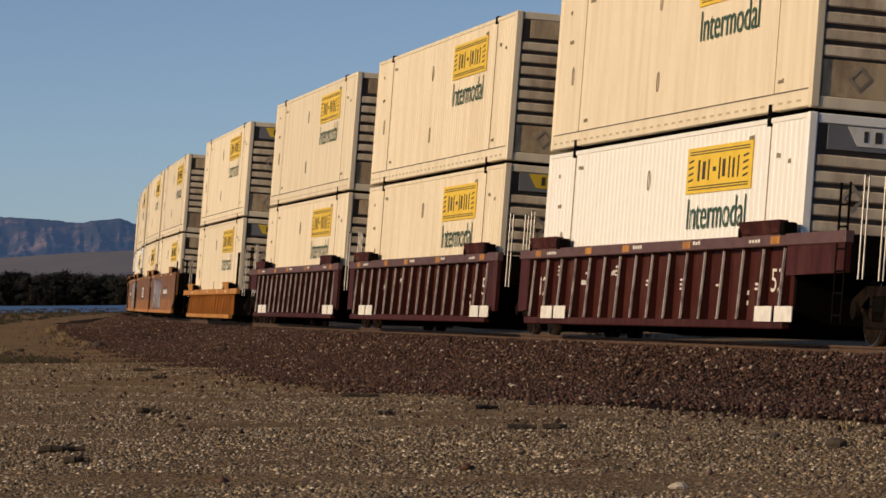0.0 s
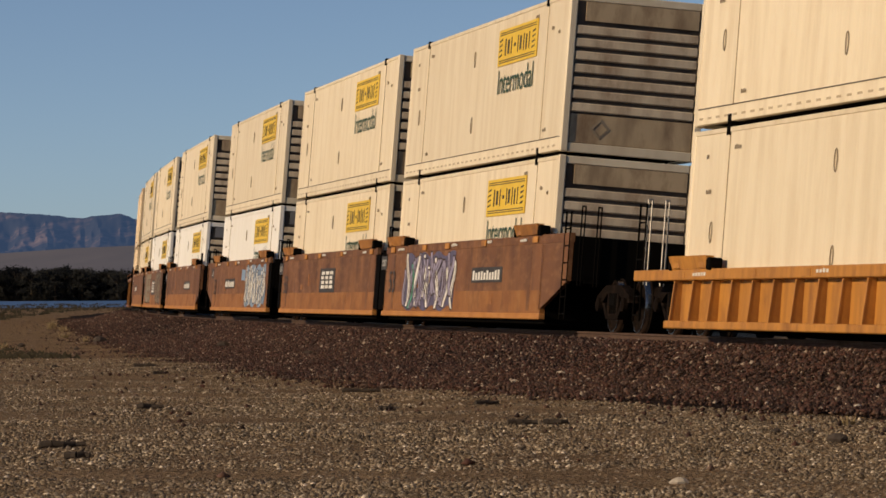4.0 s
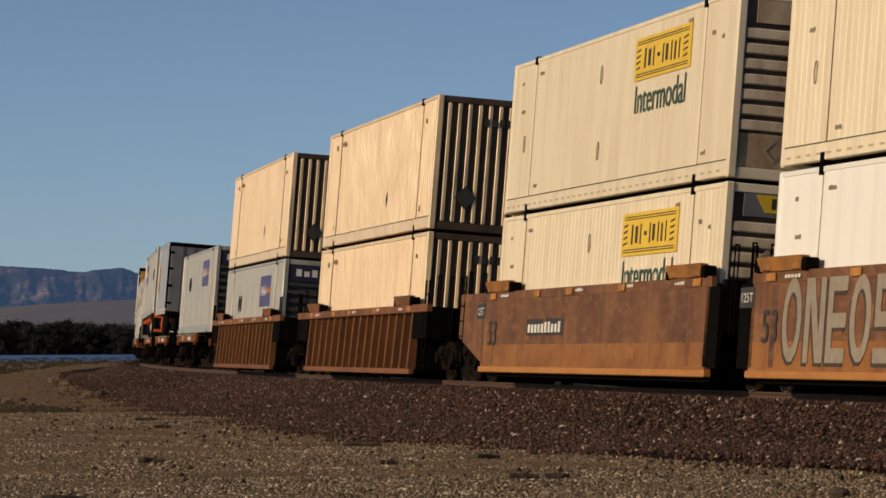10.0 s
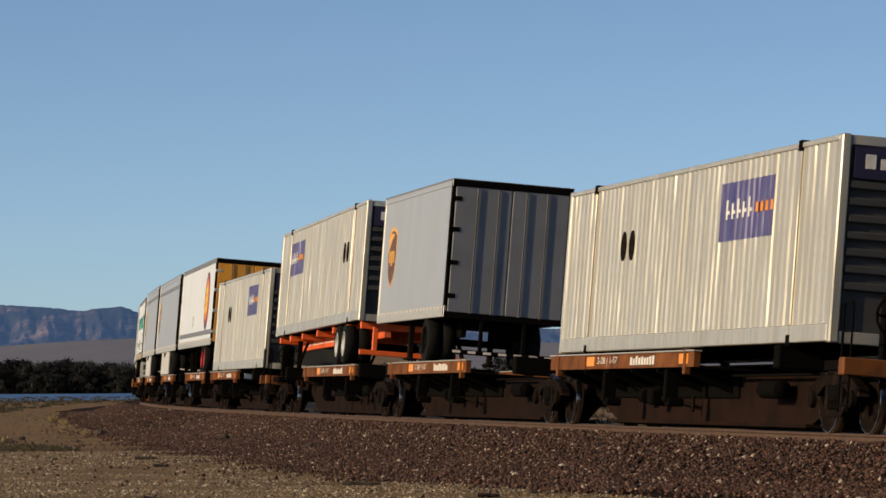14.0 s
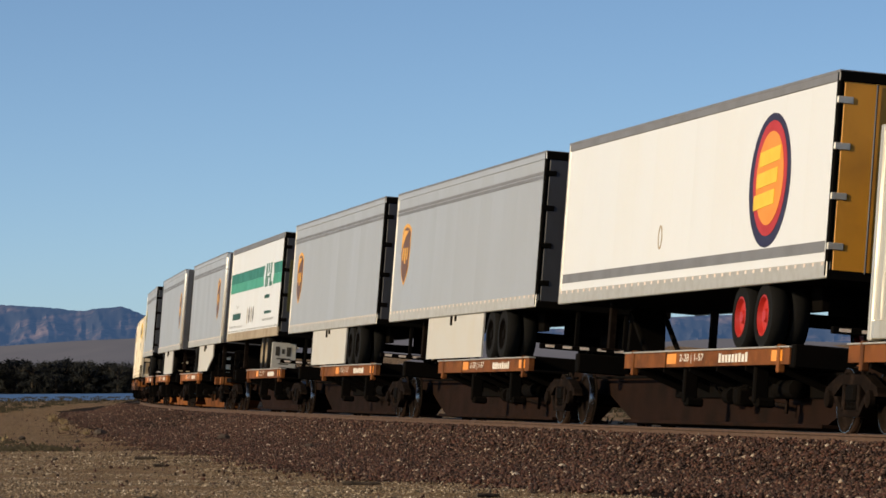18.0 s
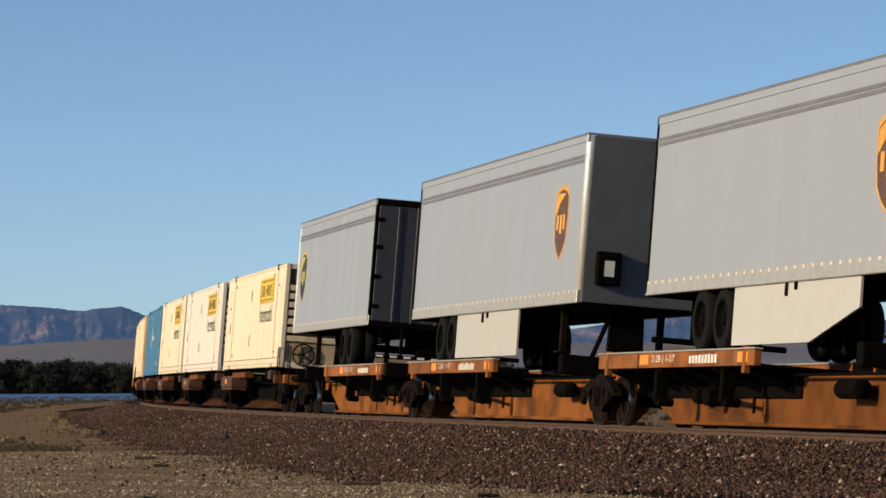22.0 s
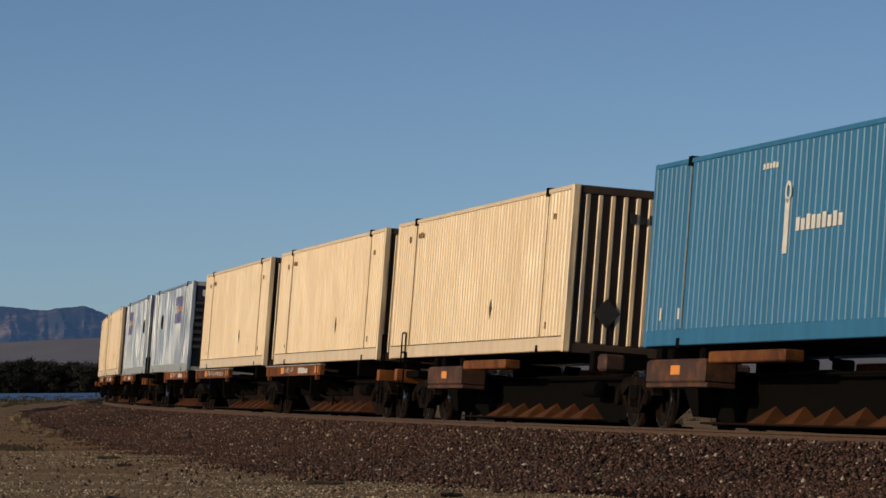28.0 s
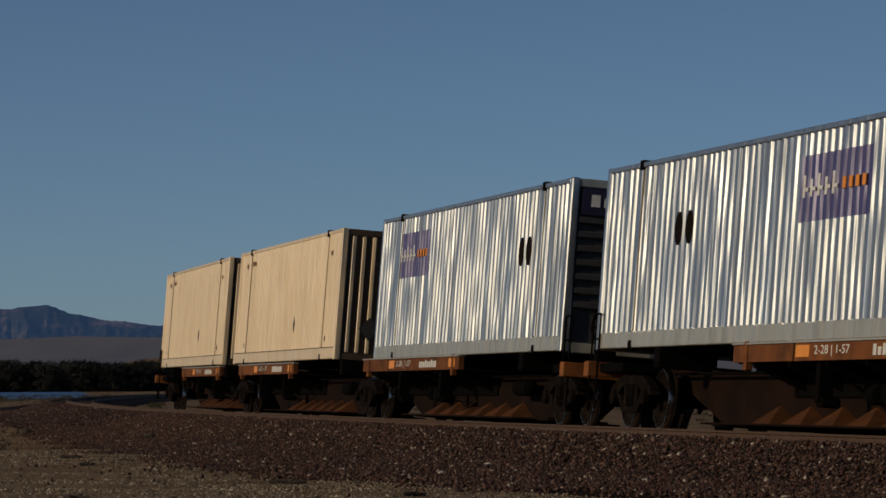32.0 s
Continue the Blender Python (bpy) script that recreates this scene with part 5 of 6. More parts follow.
            if words == "purpose":
                tagged(part("lettering", lettering("ALL PURPOSE SPINE CAR", w - 1.75, 1.13, .11, 2.5, 1.303), CHALK, root), kind="stuff")
            else:
                tagged(part("stencil", bars(w - 2.3, 1.12, 9, .12, .15, 1.303, .5), CHALK, root, "white stencilled number bars"), kind="stuff")
    else:
        for y in (.78, -1.32):
            part("pedestal", Shape().worn(b - 4.75, b - 1.6, y, y + .54, .80, 1.17, .04).worn(b - 4.85, b - 1.5, y + .05, y + .5, .74, .81, .01), BROWNBOX, root)
            part("pedestal_foot", Shape().loft([[(b - 4.2, y + .1, .3), (b - 3.9, y + .1, .3), (b - 3.9, y + .4, .3), (b - 4.2, y + .4, .3)], [(b - 4.4, y + .05, .76), (b - 3.6, y + .05, .76), (b - 3.6, y + .5, .76), (b - 4.4, y + .5, .76)]]), BLACK, root)
            part("corner_lock", Shape().worn(b - 2.6, b - 2.3, y + .12, y + .42, 1.16, 1.36, .03).worn(b - 4.3, b - 4.05, y + .12, y + .42, 1.16, 1.34, .03), BLACK, root)
        for sg in (1, -1):
            part("lock_bracket", Shape().worn(a + 1.3, a + 1.8, min(.9 * sg, 1.25 * sg), max(.9 * sg, 1.25 * sg), 1.02, 1.30, .04), BROWNBOX, root, "brown container lock bracket")
        for y in (1.0, -1.3):
            part("side_shelf", Shape().worn(b - 8.6, b - 4.9, y, y + .3, 1.10, 1.27, .02), DULL_TRAY, root)
        rf = Shape().plate([(b - 3.0, .93), (b - 3.5, .93), (b - 3.5, 1.07), (b - 3.0, 1.07)], 1.322)
        part("reflector", rf, REFLECT, root, "orange reflector")
    if gussets:
        part("beam_shelf", Shape().worn(a + 3.6, b - 3.6, -.98, .98, .205, .235, .008), BEAM, root, "grimy shaded-tone shelf along the beam")
        for i in range(6):
            x = a + 4.4 + i * 1.35
            for sg in (1, -1):
                g = Shape().loft([[(x, .4 * sg, .235), (x, .86 * sg, .235), (x, .42 * sg, .26)], [(x + .84, .4 * sg, .235), (x + .84, .86 * sg, .235), (x + .84, .42 * sg, .53)]])
                if sg < 0:
                    g.f = [q[::-1] for q in g.f]
                part("gusset", g, GUSSET, root, "worn orange gusset plate")
    for x in (a + 2.1, b - 2.1):
        for sg in (1, -1):
            part("support_arm", Shape().worn(x - .14, x + .14, min(.35 * sg, 1.28 * sg), max(.35 * sg, 1.28 * sg), 1.02, 1.36, .02), BLACK, root)
    part("air_reservoir", Shape().turned(a + 4.2, .66, .76, [(-.5, .05), (-.46, .14), (.46, .14), (.5, .05)], "x", 14), BLACK, root, "grimy air tank", smooth=True)
    part("brake_pipe", Shape().rod((a + .5, .62, .98), (b - .5, .62, .98), .025), BLACK, root)
    for sg, e, on in ((-1, a, lead), (1, b, trail)):
        if not on:
            continue
        part("end_platform", Shape().worn(min(e, e + 1.5 * sg), max(e, e + 1.5 * sg), -1.2, 1.2, .98, 1.12), BLACK, root)
        part("end_sill", Shape().worn(min(e + 1.3 * sg, e + 1.55 * sg), max(e + 1.3 * sg, e + 1.55 * sg), -1.4, 1.4, .9, 1.14), SPINE, root)
        part("coupler", Shape().worn(min(e + 1.3 * sg, e + 2.1 * sg), max(e + 1.3 * sg, e + 2.1 * sg), -.15, .15, .7, .96, .05), FRAME_STEEL, root)
        far, near = e + 1.5 * sg, e + 1.1 * sg
        part("grab_rail", Shape().tube([(far, 1.3, .4), (far, 1.3, 1.86), (far - .04 * sg, 1.3, 1.9), (near + .04 * sg, 1.3, 1.9), (near, 1.3, 1.86), (near, 1.3, .4)], .018), BLACK, root)
        for z in (.5, .8, 1.5):
            part("rung", Shape().rod((far, 1.3, z), (near, 1.3, z), .016), BLACK, root)
        if sg < 0:
            wh = Shape()
            cx = e - 1.35
            pts = [(cx, .62 + .3 * math.cos(math.tau * i / 20), 1.75 + .3 * math.sin(math.tau * i / 20)) for i in range(21)]
            for p, q in zip(pts, pts[1:]):
                wh.rod(p, q, .022, 5)
            for i in range(5):
                wh.rod((cx, .62, 1.75), pts[i * 4], .018, 5)
            part("brake_wheel", wh, BLACK, root, "black hand brake wheel")
            part("brake_post", Shape().worn(e - 1.28, e - 1.12, .45, .8, 1.1, 2.05, .03), BLACK, root)
    return root


def put_spine_cars():
    # front truck, rear truck, wheel tray from and to, style, car's first or last platform
    units = [(-44.9, -27.4, -38.4, -28.6, "tray", 1, 0), (-27.4, -8.85, -20.6, -11.2, "tray", 0, 0), (-8.85, 9.04, -6.3, 3.2, "tray", 0, 1),
             (13.33, 29.85, 20.2, 29.3, "tray", 1, 0), (29.85, 47.1, 32.0, 41.5, "tray", 0, 0), (47.1, 64.4, 48.8, 58.0, "tray", 0, 0), (64.4, 81.7, 66.0, 75.3, "tray", 0, 0),
             (81.7, 98.26, 83.4, 92.6, "tray", 0, 1), (103.0, 120.4, 110.0, 119.4, "tray", 1, 0), (120.4, 138.9, 128.4, 137.7, "tray", 0, 0), (138.9, 156.5, 141.3, 150.8, "tray", 0, 1),
             (161.6, 178.2, 0, 0, "box", 1, 0), (178.2, 195.8, 0, 0, "box", 0, 0), (195.8, 213.3, 0, 0, "box", 0, 0), (213.3, 230.9, 0, 0, "box", 0, 0), (230.9, 248.15, 0, 0, "box", 0, 1),
             (253.1, 270.6, 260.7, 270.2, "tray", 1, 0), (270.6, 289.2, 279.0, 288.4, "tray", 0, 0), (289.2, 306.8, 291.5, 300.8, "tray", 0, 1),
             (311.2, 328.4, 318.2, 327.6, "tray", 1, 0), (328.4, 347.1, 337.0, 346.2, "tray", 0, 0), (347.1, 364.6, 350.2, 359.5, "tray", 0, 1)]
    for a, b, t0, t1, style, lead, trail in units:
        c = (a + b) / 2
        car = spine_car(a - c, b - c, (t0 - c, t1 - c), style, lead, trail, BEAM_ORANGE if 103 < c < 157 else BEAM, c > 157, "purpose" if 279 < c < 281 else True)
        tagged(car, "orange-painted grimy steel spine car platform" if style == "tray" else "grimy brown steel spine car with container pedestals", "spine car", "spine cars of the train")
        ride(car, c)


# ---- road trailers ----
def road_wheel(root, x, y, r, rim):
    t = part("tyre", Shape().turned(x, y, 1.33 + r - .02, [(-.14, r * .62), (-.13, r * .93), (-.08, r), (.08, r), (.13, r * .93), (.14, r * .62)], "y", 28, False), RUBBER, root, smooth=True)
    part("rim", Shape().turned(x, y, 1.33 + r - .02, [(-.12, r * .62), (.13, r * .63), (.14, r * .56), (.07, r * .50), (.07, r * .22), (.12, r * .18), (.12, r * .05)], "y", 24), rim, t, smooth=True)


def trailer(length, nose_back, side, end_paint, skirt=True, rim=None, z0=2.26, z1=5.17, rail=.24, rail_paint=ALU, name="semi_trailer", dots_paint=None):
    """Box trailer; nose_back: its nose points to the rear of the train, so that its doors face the front."""
    root = new(name)
    h = length / 2
    d = 1 if nose_back else -1
    door, nose = -h * d, h * d
    rim = rim or BLACK
    for sg in (1, -1):
        y0, y1 = (1.26, 1.29) if sg > 0 else (-1.29, -1.26)
        n = round(length / 1.22)
        w = (length - .16) / n
        me = Shape().worn(.001, w - .001, y0, y1, z0 + rail - .01, z1 - .14, .0012).mesh("side_panel", side)
        for i in range(n):
            panel = new("side_panel", me)
            panel.parent, panel.location = root, (-h + .08 + i * w, 0, 0)
        q0, q1 = (1.24, 1.305) if sg > 0 else (-1.305, -1.24)
        part("bottom_rail", Shape().worn(-h, h, q0, q1, z0, z0 + rail), rail_paint, root)
        part("top_rail", Shape().worn(-h, h, q0, q1, z1 - .15, z1), GREY_BAND if side is not GREY else GREY, root)
        part("roof_edge", Shape().worn(-h, h, q0 - .004, q1 + .004, z1 - .035, z1 + .012, .006), GREY_BAND, root)
        for x in (-h, h - .1):
            if x < 0 and not nose_back:
                part("corner_post", Shape().turned(x + .105, 1.20 * sg, z0 + .02, [(0, .10), (.01, .108), (z1 - z0 - .05, .108), (z1 - z0 - .03, .09)], "z", 28), BRIGHT, root, "rounded bright metal corner", smooth=True)
                continue
            part("corner_post", Shape().worn(x, x + .1, q0, q1 + (.004 if sg > 0 else 0), z0 + .02, z1 - .01, .02), (ALU if (x > 0) == (nose > 0) else BLACK), root)
    part("roof", Shape().worn(-h + .02, h - .02, -1.25, 1.25, z1 - .06, z1 + .015), GREY_BAND, root)
    part("floor", Shape().worn(-h + .02, h - .02, -1.24, 1.24, z0 + .01, z0 + .14), BLACK, root)
    part("nose_wall", Shape().worn(min(nose, nose - .06 * d), max(nose, nose - .06 * d), -1.24, 1.24, z0 + .02, z1 - .03), YELLOW_END if end_paint is YELLOW_END else NOSE_GREY if side is GREY else side, root)
    dx = sorted((door, door + .05 * d))
    for y in (-1.22, .01):
        part("door", Shape().worn(dx[0], dx[1], y, y + 1.21, z0 + .1, z1 - .14), end_paint, root)
    for y in (-.75, -.3, .3, .75):
        part("lock_rod", Shape().rod((door - .03 * d, y, z0 + .1), (door - .03 * d, y, z1 - .16), .018), DARK_END, root)
    part("rear_header", Shape().worn(dx[0] - .02, dx[1], -1.29, 1.29, z1 - .15, z1), BLACK, root)
    part("rear_sill", Shape().worn(dx[0] - .02, dx[1], -1.29, 1.29, z0 - .02, z0 + .12), BLACK, root)
    for z in (z0 + .45, z0 + 1.15, z0 + 1.85, z0 + 2.5):
        part("hinge", Shape().worn(min(door - .015 * d, door + .05 * d), max(door - .015 * d, door + .05 * d), 1.08, 1.312, z - .05, z + .05, .01), ALU if end_paint is YELLOW_END else BLACK, root)
    bm_ = Shape().worn(min(door, door + .1 * d), max(door, door + .1 * d), -1.15, 1.15, 1.5, 1.6)
    for y in (-.5, .42):
        bm_.worn(min(door, door + .08 * d), max(door, door + .08 * d), y, y + .08, 1.6, z0)
    part("rear_bumper", bm_, BLACK, root)
    tape = Shape()
    for i in range(7):
        y = -1.1 + i * .33
        tape.box(min(door - .004 * d, door + .01 * d), max(door - .004 * d, door + .01 * d), y, y + .17, 1.53, 1.58)
    tagged(part("bumper_tape", tape, LIGHTS, root), kind="stuff")
    dots = Shape()
    n = round(length / .42)
    for i in range(n):
        x = -h + .2 + i * (length - .4) / (n - 1)
        lo = z0 + rail - .06 if not dots_paint else z0 + rail + .02
        dots.plate([(x - .045, lo), (x + .045, lo), (x + .045, lo + .05), (x - .045, lo + .05)], 1.306 if not dots_paint else 1.292, .004)
    tagged(part("marker_strip", dots, dots_paint or LIGHTS, root, "row of dark marker dots" if dots_paint else "row of pale marker dots"), kind="stuff")
    xs = (3.2, 4.4) if length > 12 else (2.4,)
    for k in xs:
        for sg in (1, -1):
            road_wheel(root, door + k * d, 1.1 * sg, .5, rim)
            road_wheel(root, door + k * d, .78 * sg, .5, rim)
        part("axle", Shape().rod((door + k * d, -1.1, 1.81), (door + k * d, 1.1, 1.81), .08, 10), BLACK, root)
    lo, hi = sorted((door + (xs[0] - .9) * d, door + (xs[-1] + 1.2) * d))
    part("bogie_frame", Shape().worn(lo, hi, -.62, -.5, 1.9, z0).worn(lo, hi, .5, .62, 1.9, z0), BLACK, root)
    for y in (.85, -.97):
        x = nose - 2.6 * d
        part("landing_leg", Shape().worn(x - .07, x + .07, y, y + .12, 1.45, z0).worn(x - .16, x + .16, y - .08, y + .2, 1.42, 1.46), FRAME_STEEL, root)
    hs = Shape().loft([[(nose - 1.5 * d + k, y, z) for y, z in ((-.35, 1.0), (.35, 1.0), (.3, z0), (-.3, z0))] for k in (-.08, .08)])
    hs.rod((nose - 1.5 * d, .3, z0 - .1), (nose - 3.2 * d, .3, 1.15), .05).rod((nose - 1.5 * d, -.3, z0 - .1), (nose - 3.2 * d, -.3, 1.15), .05)
    part("hitch_stand", hs, BLACK, root)
    if skirt:
        a, b = sorted((door + 5.1 * d, door + 11.2 * d))
        c = (a, b) if d > 0 else (b, a)
        s = Shape()
        k = 2.2 * d if skirt == "cut" else 0
        pts = [(c[0], z0), (c[0], 1.38), (c[1] - k, 1.38), (c[1], 1.38 + (.45 if skirt == "cut" else 0)), (c[1], z0)]
        v = [(x, y, z) for y in (1.22, 1.255) for x, z in pts]
        f = [tuple(range(5)), tuple(range(9, 4, -1))] + [(i, i + 5, (i + 1) % 5 + 5, (i + 1) % 5) for i in range(5)]
        s.add(v, f)
        part("side_skirt", s, SKIRT, root, "cream panel skirt")
        part("skirt_bracket", Shape().worn((a + b) / 2 - .15, (a + b) / 2 - .1, 1.2, 1.3, z0 - .12, z0).worn((a + b) / 2 + .3, (a + b) / 2 + .35, 1.2, 1.3, z0 - .2, z0), FRAME_STEEL, root)
    return root


def shield(root, x, z, rim=GOLD_LOGO, field=BROWN_LOGO):
    """A shield mark: dark field with a bright rim and plain bars."""
    def outline(k, dz=0.0):
        return [(x + a * k, z + dz + b * k) for a, b in ((.52, .52), (.28, .62), (0, .66), (-.28, .62), (-.52, .52), (-.52, .05), (-.44, -.32), (-.24, -.52), (0, -.66), (.24, -.52), (.44, -.32), (.52, .05))]
    part("shield_mark", Shape().plate(outline(1.06), 1.292, .003), rim, root, "bright rim of the shield mark")
    part("shield_mark", Shape().plate(outline(.95, -.01), 1.297, .003), field, root, "dark shield mark")
    g = Shape().plate([(x + .46, z + .46), (x + .22, z + .55), (x - .3, z + .53), (x + .1, z + .38), (x + .46, z + .12)], 1.302, .003)
    for a, w, lo, hi in ((.34, .16, -.12, .15), (.07, .16, -.20, .15), (-.19, .14, -.12, .15)):
        g.plate([(x + a, z + lo), (x + a - w, z + lo), (x + a - w, z + hi), (x + a, z + hi)], 1.302, .003)
    part("shield_mark", g, rim, root, "bright shapes on the shield")


def banded(root, h, z1=5.17):
    for z in (z1 - .40, z1 - .48):
        part("side_band", Shape().plate([(-h + .05, z - .03), (h - .05, z - .03), (h - .05, z + .03), (-h + .05, z + .03)], 1.292, .008), GREY_BAND, root, "dark grey moulding")


def put_trailers():
    group = "road trailers on the train"
    grey = "grey panelled road trailer with a brown and gold shield"
    for c, ln, back, sx, skirt, label in [(56.6, 16.0, True, 6.55, True, grey), (74.4, 16.0, True, 6.55, True, grey), (109.35, 14.4, False, -4.95, "cut", grey),
                                          (129.6, 16.3, False, -6.4, True, grey), (150.8, 13.7, True, 5.6, False, "grey panelled road trailer with dark doors, on a spine car")]:
        top = 5.25 if ln < 14 else 5.28 if ln > 16.2 else 5.17 if c < 60 else 5.22
        t = trailer(ln, back, GREY, DARK_END, skirt, z1=top)
        banded(t, ln / 2, top)
        shield(t, sx, 3.75, *((LIME, SIGN_INK) if ln < 14 else ()))
        if not back:
            x = -ln / 2
            part("nose_unit", Shape().worn(x - .14, x + .02, .55, 1.0, 2.60, 3.2, .03), BLACK, t, "black box on the nose")
            part("nose_label", Shape().box(x - .146, x - .138, .68, .86, 2.76, 3.04), CHALK, t, "pale label on the box")
        tagged(t, label, "trailer", group)
        ride(t, c)
    t = trailer(8.6, True, GREY, GREY_BAND, False)
    shield(t, 2.9, 3.75)
    tagged(t, "short pale grey road trailer with grey doors, on a spine car", "trailer", group)
    ride(t, -13.35)

    t = trailer(16.15, True, TRAIL_WHITE, YELLOW_END, False, RED)
    e = Shape().oval(-4.93, 3.80, 1.06, 1.0, 1.292, .004, 28)
    part("round_mark", e, DEEP_PURPLE, t, "dark blue round mark")
    part("round_mark", Shape().oval(-4.95, 3.83, .86, .86, 1.297, .003, 28), RED, t, "red round mark")
    part("round_mark", Shape().oval(-4.95, 3.83, .70, .70, 1.301, .003, 28), ORANGE_LOGO, t, "orange round mark")
    k = Shape()
    for z in (3.5, 3.82, 4.14):
        k.plate([(-4.30 - (z - 3.82) * .3, z - .13), (-5.35 - (z - 3.82) * .3, z - .06), (-5.35 - (z - 3.82) * .3, z + .16), (-4.30 - (z - 3.82) * .3, z + .09)], 1.306)
    part("round_mark", k, YELLOW, t, "yellow strokes in the round mark")
    part("side_band", Shape().plate([(-7.9, 2.63), (7.9, 2.63), (7.9, 2.79), (-7.9, 2.79)], 1.292, .006), GREY_BAND, t)
    part("stencil", Shape().ring(1.2, 3.2, .13, .2, 1.293, .04), DUSTY_RAIL, t, "faint round stencil")
    tagged(t, "white road trailer with a round orange mark and yellow doors", "trailer", group)
    ride(t, 38.6)

    t = trailer(14.75, True, TRAIL_WHITE, DARK_END, False, DUSTY_RAIL, rail=.26, rail_paint=DUSTY_RAIL, dots_paint=SIGN_INK)
    part("side_stripe", Shape().plate([(-7.3, 4.07), (7.3, 4.07), (7.3, 4.38), (-7.3, 4.38)], 1.292, .004), GREEN, t, "dark green stripe")
    part("side_stripe", Shape().plate([(-7.3, 3.77), (7.3, 3.77), (7.3, 4.066), (-7.3, 4.066)], 1.292, .004), GREEN2, t, "light green stripe")
    k = Shape().plate([(-2.75, 3.66), (-2.45, 4.08), (-2.75, 4.5), (-4.9, 4.5), (-5.2, 4.08), (-4.9, 3.66)], 1.297, .003)
    part("mark_field", k, TRAIL_WHITE, t)
    k = Shape()
    for a, w, lo, hi in ((-2.95, .30, 3.74, 4.42), (-3.40, .26, 3.74, 4.05), (-3.55, .26, 4.12, 4.42), (-3.85, .16, 3.98, 4.08), (-4.12, .28, 3.74, 4.42), (-4.48, .30, 3.74, 3.86)):
        pts = [(a - (lo - 3.74) * .28, lo), (a - w - (lo - 3.74) * .28, lo), (a - w - (hi - 3.74) * .28, hi), (a - (hi - 3.74) * .28, hi)]
        k.plate(pts, 1.303)
    tagged(part("company_mark", k, GREEN, t, "dark green company mark"), kind="stuff")
    k = Shape()
    for x, z, n, w, hh in ((6.1, 2.92, 10, .2, .23), (-3.0, 3.4, 8, .14, .12), (-3.2, 2.95, 14, .11, .09)):
        b = bars(x, z, n, w, hh, 1.293, .22)
        b.v = [(q - (h - z) * .25, y, h) for q, y, h in b.v]
        k.add(b.v, b.f)
    tagged(part("side_writing", k, GREEN_INK, t, "dark green writing bars"), kind="stuff")
    tagged(part("lettering", lettering("Available", 5.15, 3.27, .09, .62, 1.2945), INK_FINE, t), kind="stuff")
    tagged(part("lettering", lettering("Delivered before 10:30 A.M. or your money back!", 6.95, 2.64, .10, 4.0, 1.2945), INK_FINE, t), kind="stuff")
    tagged(part("lettering", lettering("The site for all your shipping needs!", -2.7, 2.72, .12, 3.1, 1.2945), INK_FINE, t), kind="stuff")
    for i, (paint, w) in enumerate(((DUSTY_RAIL, .03), (SIGN_INK, .07), (DUSTY_RAIL, .05), (SIGN_INK, .10))):
        part("hazard_diamond", Shape().ring(1.6 - i * .55, 3.0, .2, .25, 1.293, w, 4), paint, t, "thin diamond outline")
    for z, h, paint, n in ((4.45, .28, RED, 4), (3.95, .3, SIGN_INK, 5), (3.5, .3, SIGN_INK, 5), (3.05, .3, SIGN_INK, 6), (2.72, .14, CHALK, 6)):
        e = Shape()
        for i in range(n):
            y = 1.0 - i * 2.0 / n
            e.box(-7.41, -7.372, y - 1.5 / n, y, z, z + h)
        tagged(part("door_writing", e, paint, t, "bars of writing on the doors"), kind="stuff")
    part("door_panel", Shape().box(-7.396, -7.372, -1.1, 1.1, 2.95, 4.4), DOOR_OLIVE, t, "dull olive door graphic")
    flap = part("mud_flap", Shape().worn(-5.75, -5.7, .55, 1.25, 1.36, 2.1), SKIRT, t, "pale mud flap with a dark mark")
    for a, b, c0, c1 in ((1.14, 1.02, 1.72, 1.98), (.96, .88, 1.78, 1.92), (.82, .70, 1.72, 1.98), (1.1, .7, 1.62, 1.66), (1.0, .8, 1.55, 1.58), (1.05, .75, 1.48, 1.51)):
        part("flap_mark", Shape().box(-5.756, -5.749, b, a, c0, c1), SIGN_INK, flap)
    tagged(t, "white road trailer with two green stripes, on a spine car", "trailer", group)
    ride(t, 92.35)

    c = new("container_chassis")
    for y in (.45, -.57):
        part("long_beam", Shape().worn(-7.9, 7.9, y, y + .12, 1.95, 2.26), CHASSIS, c)
    for x in (-7.9, -5.5, -3, 0, 3, 5.5, 7.7):
        part("cross_beam", Shape().worn(x, x + .16, -1.2, 1.2, 2.12, 2.29), CHASSIS, c)
    for x in (-4.1, -5.3):
        for sg in (1, -1):
            road_wheel(c, x, 1.1 * sg, .5, BRIGHT)
            road_wheel(c, x, .78 * sg, .5, BRIGHT)
        part("axle", Shape().rod((x, -1.1, 1.81), (x, 1.1, 1.81), .08, 10), BLACK, c)
    part("rear_bumper", Shape().worn(-7.95, -7.85, -1.2, 1.2, 1.5, 1.62).worn(-7.95, -7.85, -.9, -.78, 1.6, 2.2).worn(-7.95, -7.85, .78, .9, 1.6, 2.2), CHASSIS, c)
    lg = Shape()
    for y in (.9, -1.0):
        lg.worn(5.0, 5.12, y, y + .12, 1.4, 2.15)
        lg.rod((5.05, y + .05, 1.5), (3.6, y + .05, 2.05), .04)
    part("landing_gear", lg, BLACK, c)
    part("side_tape", bars(6.5, 2.06, 16, .2, .05, .575, .8), LIGHTS, c)
    tagged(c, "bright orange container chassis standing on a spine car", "chassis", group)
    ride(c, 1.75, 0, .64)


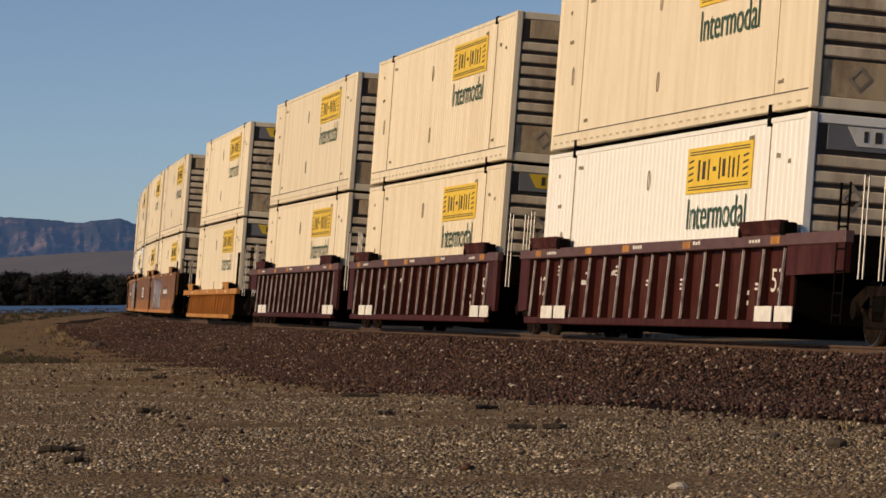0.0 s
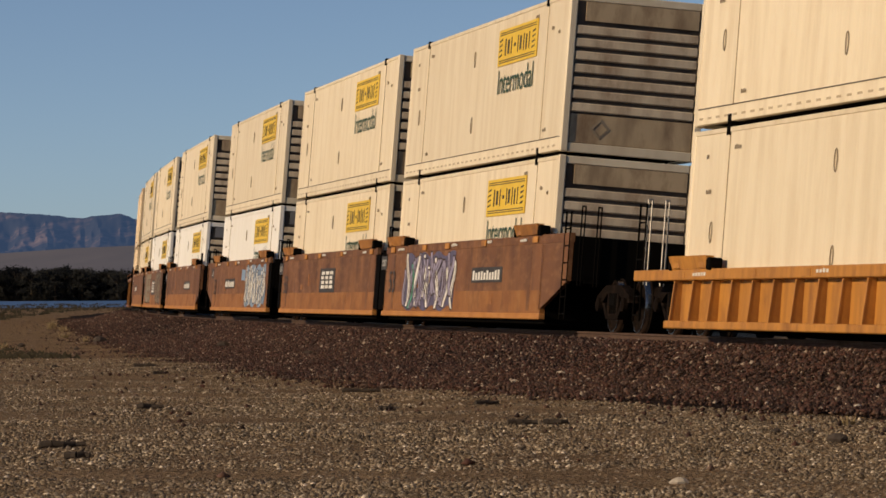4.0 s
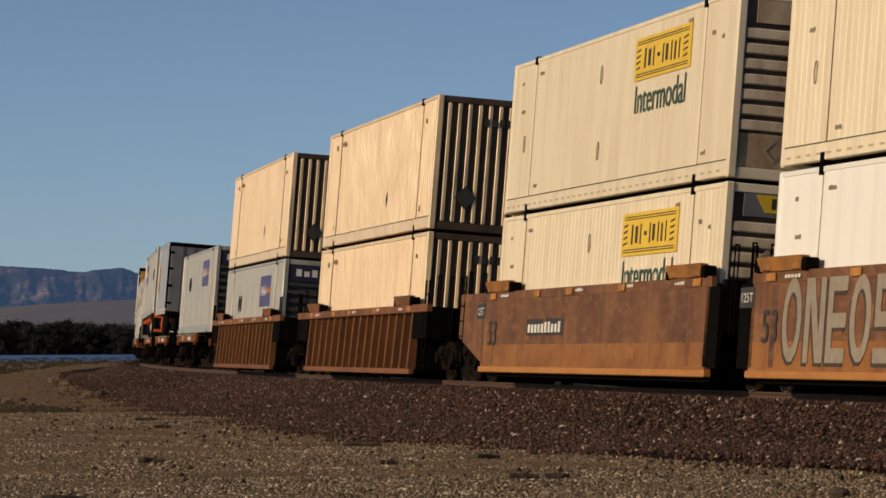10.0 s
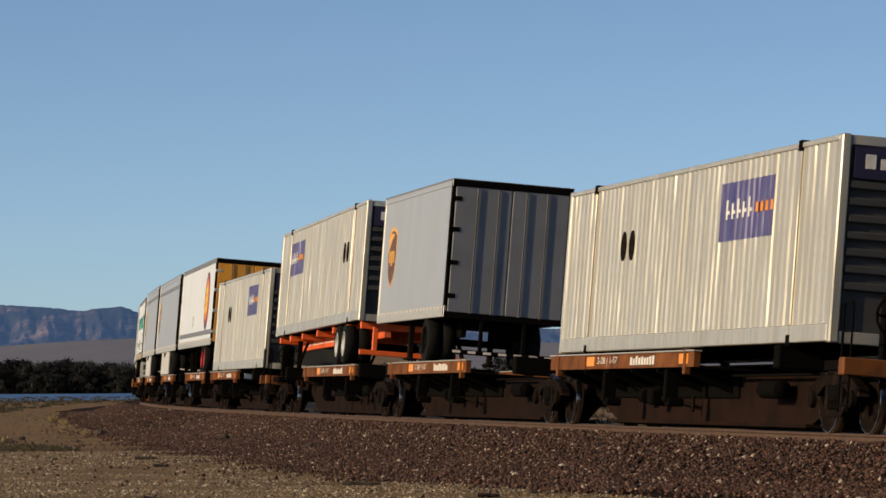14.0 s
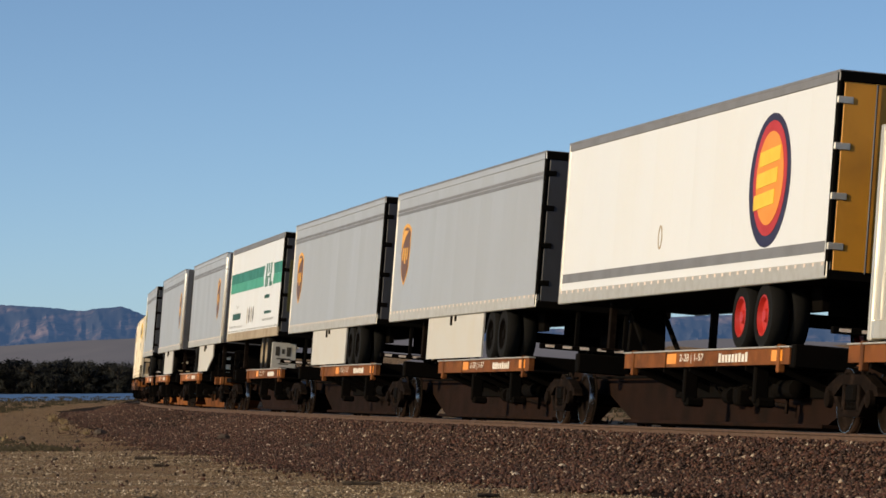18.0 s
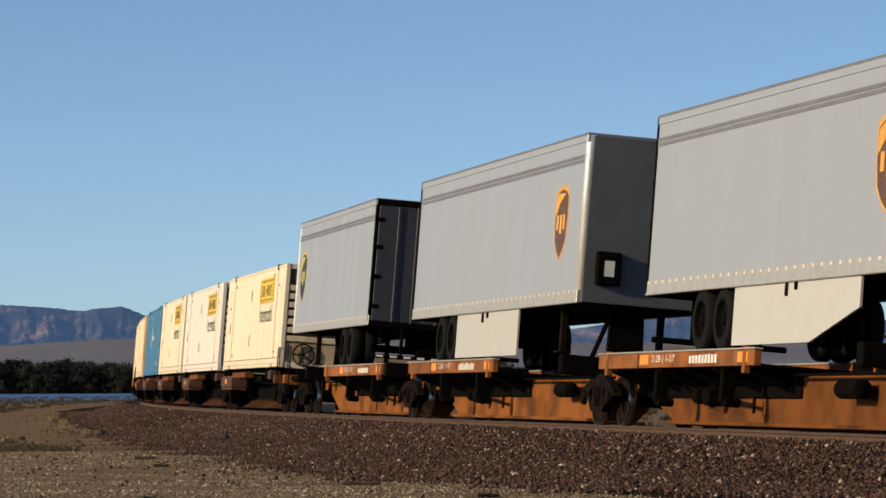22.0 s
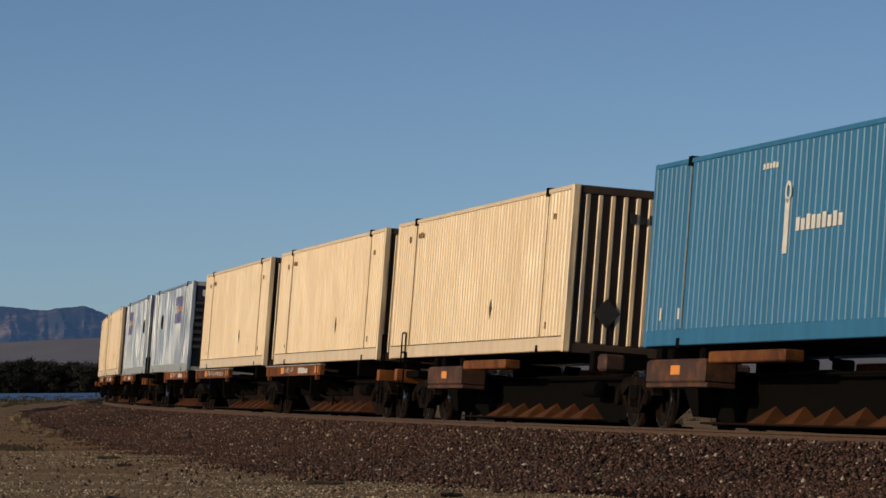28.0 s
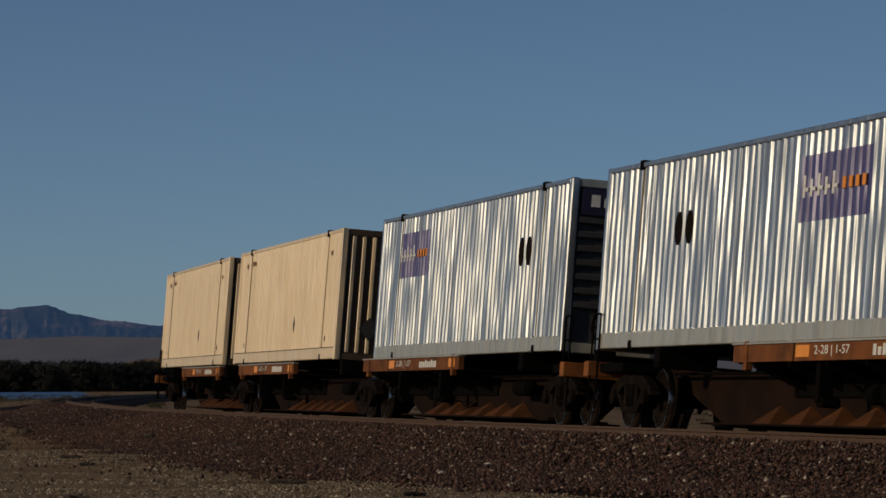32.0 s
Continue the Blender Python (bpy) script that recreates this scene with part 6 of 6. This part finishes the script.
# ---- small things on the ground ----
def debris():
    r = random.Random(12)
    stone = material("pale_stone", (.5, .44, .36), .85, 0, (.3, .25, .2), .5, 20, bump=.4)
    dark = material("dark_stone", (.06, .045, .035), .9, 0, bump=.4)
    wood = material("grey_dry_wood", (.045, .032, .022), .9, 0, bump=.4)
    straw = material("dry_straw", (.34, .26, .14), .9, 0, spread=.3, island=True)

    def rest(x, y):
        """Height of the ground or of the ballast's skirt."""
        c = min(math.hypot(TRACK[i][0] - x, TRACK[i][1] - y) for i in range(-60, 100))
        return max(ground_height(x, y), bed_profile(c)) if c < 6 else ground_height(x, y)

    def rock(x, y, size, mat, label):
        s = Shape().turned(0, 0, 0, [(-.5, .25), (-.3, .7), (.1, .85), (.5, .6), (.75, .2)], "z", 9)
        s.v = [(a * size * (1 + .3 * noise.noise((a * 2 + x, b * 2, c))), b * size * .8 * (1 + .3 * noise.noise((b * 2, a * 2 + y, c))), (c + .35) * size * .6) for a, b, c in s.v]
        ob = new("rock", s.mesh("rock", mat, False))
        ob.matrix_basis = pose(x, y, rest(x, y), 0, 0, r.uniform(0, 360))
        tagged(ob, label, "rock", "loose rocks on the gravel")

    for x, y, size in ((1.59, 25.5, .085), (1.74, 55.9, .10), (.99, 52.6, .09), (4.37, 39.9, .07), (-1.0, 61.5, .05), (.3, 39.5, .03), (-2.2, 44.0, .03), (1.9, 36, .025)):
        rock(x, y, size, stone, "pale rounded stone lying on the gravel")
    for x, y, size in ((-9.58, 105.7, .28), (-5.23, 90, .2), (-8.52, 82.7, .10), (-10.79, 97, .14), (-7.11, 69.3, .08), (3.36, 32.3, .12), (3.03, 34.5, .06), (3.34, 34.5, .06), (-2.75, 77.2, .13), (-8.9, 92, .10), (-7.6, 95, .09)):
        rock(x, y, size, dark, "dark rock half sunk in the dust")
    for x, y, ln, a in ((-4.72, 63.2, .24, 20), (-3.32, 43, .3, 4), (-3.22, 32.1, .38, 8), (-2.87, 29.7, .2, -5), (-1.09, 50, .5, 4), (.51, 44.3, .3, 25), (.78, 37.3, .3, 6), (1.1, 37.26, .24, -4), (-5.37, 68.3, .4, 0), (3.6, 44, .4, 10), (-.62, 42.1, .2, 3)):
        s = Shape()
        p = Vector((-ln / 2, 0, .012))
        for i in range(4):
            q = Vector((-ln / 2 + ln * (i + 1) / 4, r.uniform(-.02, .02), .012 + r.uniform(0, .015)))
            s.rod(p, q, .036 - .005 * i, 7)
            p = q
        s.rod((0, 0, .02), (ln * .22, .06, .07), .010, 5)
        ob = new("dry_stick", s.mesh("dry_stick", wood))
        ob.matrix_basis = pose(x, y, ground_height(x, y) + .012, 0, 0, a)
        tagged(ob, "short grey dry stick lying on the gravel", "stick", "dry sticks on the gravel")
    for x, y, size in ((3.9, 36.5, .14), (-11, 95, .2), (-12, 120, .3), (-10.2, 108, .25), (-14, 140, .35), (-13, 104, .22), (-15.5, 150, .4), (-12.6, 160, .4), (-17, 165, .4),
                       (9.8, 75, .5), (13.5, 66, .5), (12.2, 72, .4), (7.5, 86, .5), (8.6, 80, .35), (11.2, 68, .4), (5.5, 98, .5), (10.5, 78, .4)):
        s = Shape()
        for i in range(70):
            a, q = r.uniform(0, math.tau), r.uniform(0, .5) * size
            b = Vector((q * math.cos(a), q * math.sin(a), 0))
            tip = b + Vector((math.cos(a) * size * r.uniform(.1, .6), math.sin(a) * size * r.uniform(.1, .6), size * r.uniform(.3, .9)))
            w = Vector((-math.sin(a), math.cos(a), 0)) * .012
            s.add([b - w, b + w, tip], [(0, 1, 2)])
        ob = new("dry_tuft", s.mesh("dry_tuft", straw))
        ob.matrix_basis = pose(x, y, ground_height(x, y) - .02)
        tagged(ob, "low dry straw-coloured desert tuft", "shrub", "dry tufts by the track")


ground()
plain()
mountains()
canal()
tree_line()
roadbed()
put_trucks()
put_well_cars()
put_containers()
put_spine_cars()
put_trailers()
debris()
scrub()
pebbles()
motions()
